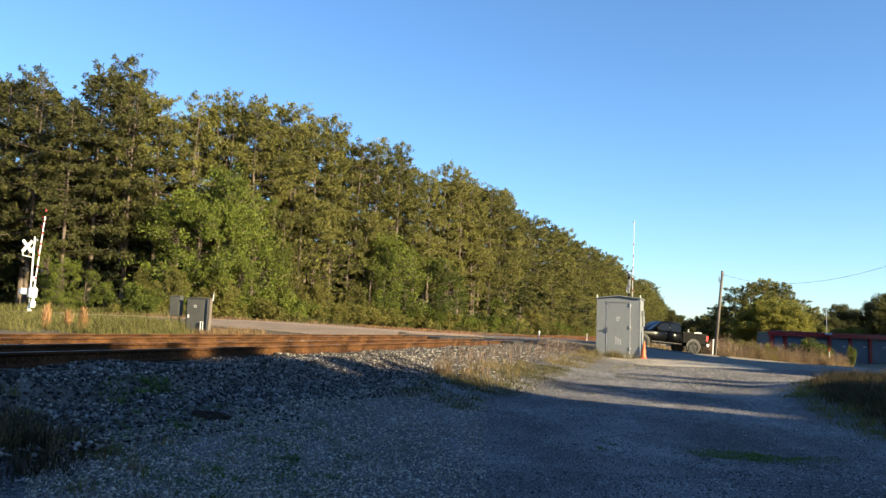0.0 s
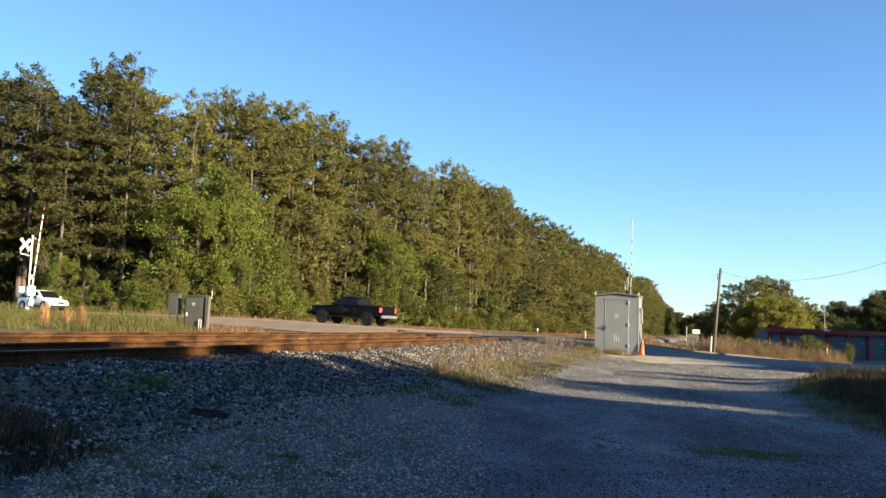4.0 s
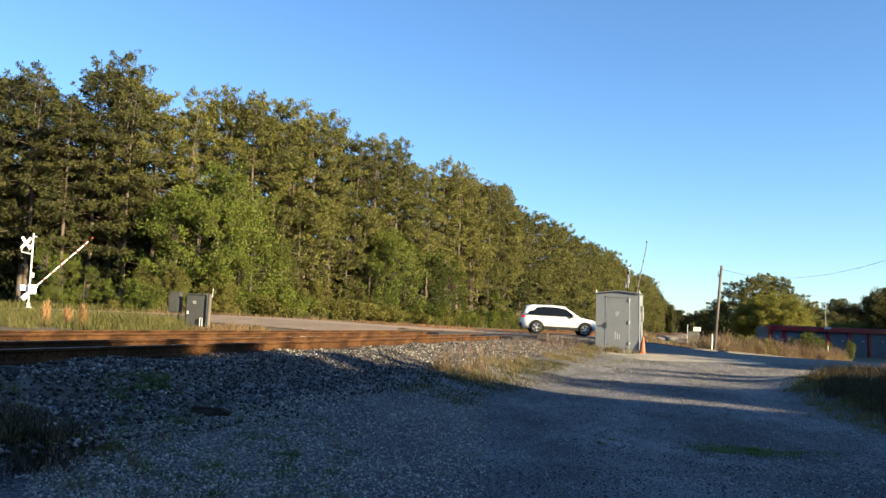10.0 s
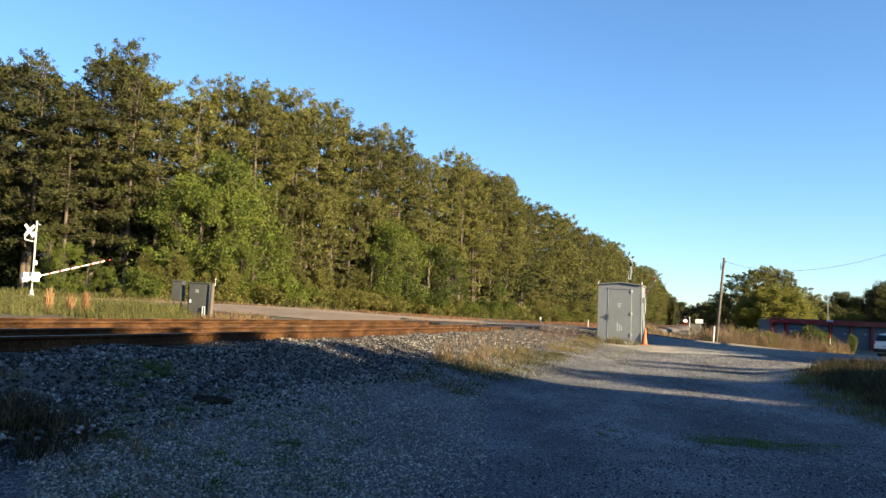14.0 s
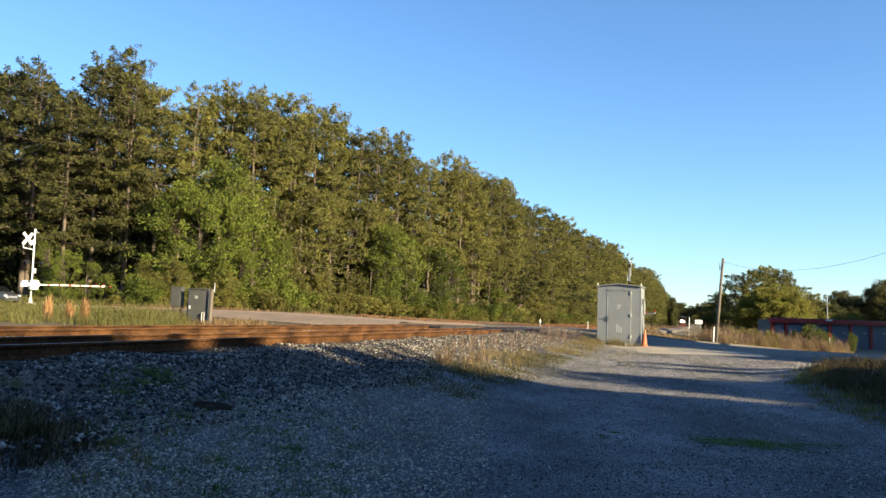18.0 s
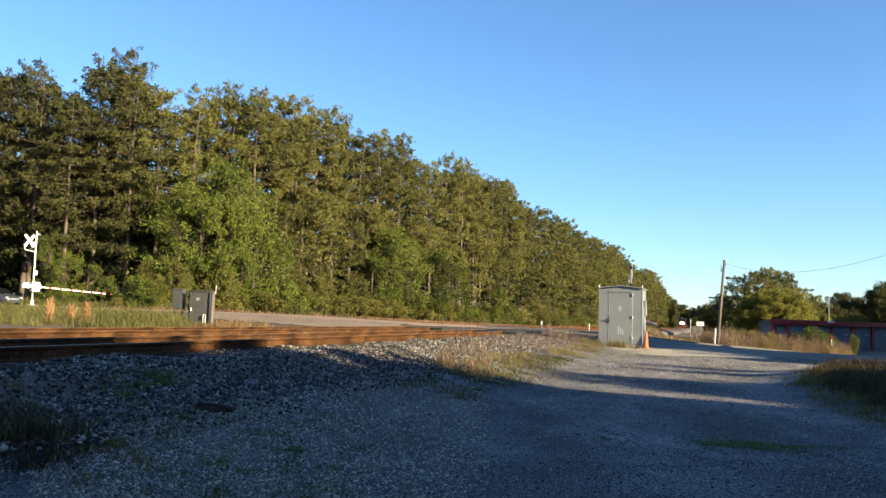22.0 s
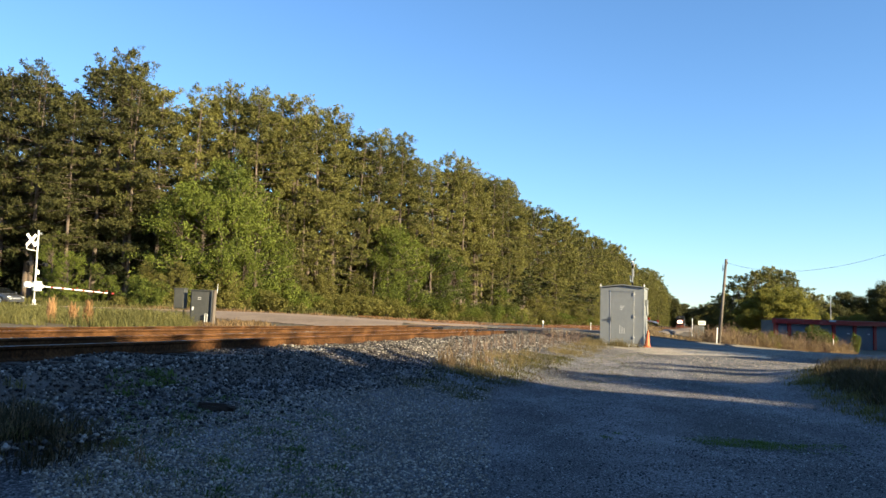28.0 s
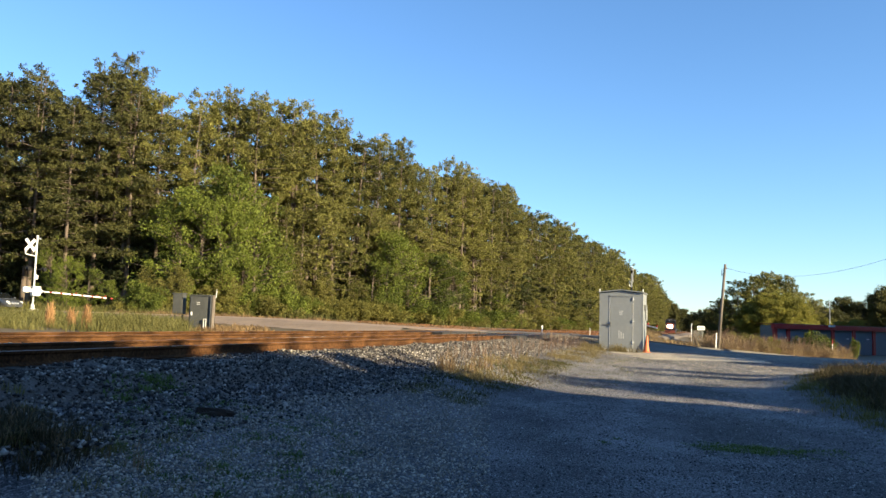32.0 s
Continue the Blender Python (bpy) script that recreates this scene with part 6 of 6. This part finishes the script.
def locomotive():
    lo = empty("locomotive", pose(0, 0, 0), "dark freight locomotive approaching with bright headlights", "locomotive")
    part("frame", boxed(-1.5, 1.5, 0, 21, 1.0, 1.5, 0.05), M_LOCO, lo)
    part("nose", prism(bmesh.new(), [(-1.0, 1.5), (1.0, 1.5), (1.0, 2.9), (0.8, 3.05), (-0.8, 3.05), (-1.0, 2.9)], 0.9, 2.6), M_LOCORED, lo, "rust red short nose", bevel=0.05)
    part("cab", prism(bmesh.new(), [(-1.5, 1.5), (1.5, 1.5), (1.5, 4.0), (0.9, 4.5), (-0.9, 4.5), (-1.5, 4.0)], 2.6, 5.0), M_LOCO, lo, bevel=0.04)
    part("hood", prism(bmesh.new(), [(-0.95, 1.5), (0.95, 1.5), (0.95, 4.2), (0.7, 4.45), (-0.7, 4.45), (-0.95, 4.2)], 5.0, 20.3), M_LOCO, lo, "dark long engine hood")
    part("fuel_tank", boxed(-1.3, 1.3, 7, 13, 0.35, 1.0, 0.1), M_BLACK, lo)
    for sd in (-1, 1):
        part("windscreen", boxed(sd * 0.72 - 0.5, sd * 0.72 + 0.5, 2.56, 2.6, 3.15, 3.8, 0.01), M_GLASS, lo, "dark cab window")
        part("ditch_light", lathe(bmesh.new(), [(0.36, 0.0), (0.36, -0.06), (0.0005, -0.07)], 14, "y", (sd * 0.66, -0.02, 1.86)), M_GLOW, lo, "ditch light widened, its orange glow standing for glare")
        part("handrail", rodded((sd * 1.4, 0.1, 1.5), (sd * 1.4, 0.1, 2.6), 0.025), M_WHITE, lo, "pale handrail")
        for y in (2.2, 4.0, 5.8, 15.0, 16.8, 18.6):
            part("wheel", lathe(bmesh.new(), [(0.5, -0.07), (0.53, 0.07), (0.0005, 0.08)], 20, "y", (0, 0, 0)), M_BLACK, lo, "", Matrix.Translation((sd * 0.75, y, 0.53)) @ Matrix.Rotation(radians(90), 4, "Z"))
    for y in (4.0, 16.8):
        part("bogie", boxed(-1.25, 1.25, y - 2.6, y + 2.6, 0.45, 0.95, 0.06), M_BLACK, lo)
    for x in (-0.26, 0.26):
        part("headlight", lathe(bmesh.new(), [(0.1, 0.0), (0.1, -0.05), (0.0005, -0.06)], 14, "y", (x, 2.55, 4.1)), M_LAMP, lo, "clear cab headlight")
        # disc wider than a real lamp, to take in the headlight's glare
        part("nose_headlight", lathe(bmesh.new(), [(0.4, 0.0), (0.4, -0.05), (0.0005, -0.06)], 14, "y", (x * 1.15, 0.88, 2.15)), M_BEAM, lo, "glowing white nose headlight, enlarged for its glare")
    part("plow", prism(bmesh.new(), [(-1.5, 0.15), (1.5, 0.15), (1.4, 1.0), (-1.4, 1.0)], -0.35, 0.0), M_LOCORED, lo, "rust red plow")
    part("coupler", boxed(-0.15, 0.15, -0.75, 0.0, 0.75, 1.0, 0.04), M_BLACK, lo)
    for sd in (-1, 1):
        part("step", boxed(sd * 1.25 - 0.2, sd * 1.25 + 0.2, 0.0, 0.5, 0.4, 0.46, 0.01), M_BLACK, lo)
    return lo


LOCO = locomotive()

# the patterns that the trees were copied from are not part of the place
for proto in PINES + LEFT_PINES + FAR_PINES + DEEP_PINES + YOUNG + LEAFY + BACK + YELLOW + BUSHES + R_PINES + R_LEAFY + SHADERS:
    for o in (*proto.children_recursive, proto):
        bpy.data.objects.remove(o)


# ================= what moves =================
def on_road(x, side, turn=1):
    """Pose on the road at x, side metres towards the camera's side of its middle; turn 1 heads towards +x."""
    dy = (road_y(x + 0.5) - road_y(x - 0.5))
    n = math.hypot(1, dy)
    gx, gy = x + dy / n * side, road_y(x) - side / n
    rise = (road_z(x + 1.2) - road_z(x - 1.2)) / (2.4 * n)
    z = road_z(x) + 0.03 - 0.012 * abs(side)
    head = Vector((1, dy, rise * n)).normalized() * turn
    left = Vector((0, 0, 1)).cross(head).normalized()
    up = head.cross(left)
    m = Matrix((head, left, up)).transposed().to_4x4()
    m.translation = (gx, gy, z)
    return m


def drive(car, wheels, rows, side, turn):
    walk(car, [(t, on_road(x, side, turn)) for t, x in rows])
    # the wheels roll: keys close enough that no turn passes a right angle
    for w in wheels:
        base, r = w.matrix_basis.translation.copy(), w.matrix_basis.translation.z
        spin, keys = 0.0, [(rows[0][0], w.matrix_basis.copy())]
        for (t0, x0), (t1, x1) in zip(rows, rows[1:]):
            d = (Vector((x1, road_y(x1))) - Vector((x0, road_y(x0)))).length
            n = max(1, math.ceil(d / r / 1.35))
            n = min(n, max(1, int((t1 - t0) * FPS)))
            for k in range(1, n + 1):
                a = d / r * k / n
                keys.append((t0 + (t1 - t0) * k / n, Matrix.Translation(base) @ Matrix.Rotation(spin + a, 4, "Y")))
            spin += d / r
        walk(w, keys)


def motions():
    drive(SUV, SUV_WHEELS, [(0, -66.0), (1, -56.5), (2, -47.0), (3, -38.5), (3.5, -34.8), (4.5, -29.56), (5.5, -24.06), (6, -20.82), (6.5, -17.01), (7, -13.56), (7.5, -9.47), (8, -6.26), (8.5, -2.37), (9, 0.66), (9.5, 4.12), (10, 7.06), (10.5, 10.06), (11, 13.04), (11.5, 15.80), (12, 18.81), (12.5, 22.03), (13, 24.94), (13.5, 28.52), (14, 31.65),
                             (15, 36.65), (17, 46.65), (19, 58.65), (22, 79.0), (32, 115.0)], 1.85, 1)
    drive(PICKUP, PICKUP_WHEELS, [(0, 14.64), (0.5, 11.65), (1, 9.00), (1.5, 6.28), (2, 3.91), (2.5, 1.22), (3, -1.27), (3.5, -3.99), (4.5, -9.76), (5.5, -15.53), (6, -18.23), (7, -26.12), (7.5, -30.27), (8, -35.08), (8.5, -40.11), (9, -45.44),
                                   (10, -55.94), (12, -78.0), (14, -98.0), (18, -130.0), (32, -150.0)], -1.85, -1)
    drive(SEDAN, SEDAN_WHEELS, [(0, -150.0), (6, -110.0), (10, -84.0), (12, -67.0), (14, -51.01), (15, -43.51), (16, -39.21), (16.6, -38.21), (17, -38.1), (32, -38.1)], 1.85, 1)
    lowering = [(0, 86), (5.8, 86), (6.5, 77), (7, 70), (8, 61), (9, 51), (10, 43.5), (12, 28), (13, 22.5), (14, 16), (15.2, 10), (16.5, 5), (18.5, 0), (20, -3), (32, -3)]
    for arm in (ARM_A, ARM_B):
        base = arm.matrix_basis.translation.copy()
        walk(arm, [(t, Matrix.Translation(base) @ Matrix.Rotation(radians(-a), 4, "Y")) for t, a in lowering])
    # the train: way along the railway and its distance to the side
    rows = []
    for t, way in ((0, 800), (8, 560), (12, 450), (14, 412), (16.5, 388), (20, 368), (25.5, 344), (28, 324), (30, 292), (32, 252)):
        x, y = trk(way, 8.75)
        x2, y2 = trk(way + 1, 8.75)
        rows.append((t, Matrix.Translation((x, y, RAIL_TOP + 0.01 - grade(way))) @ Matrix.Rotation(-math.atan2(x2 - x, y2 - y), 4, "Z")))
    walk(LOCO, rows)


motions()
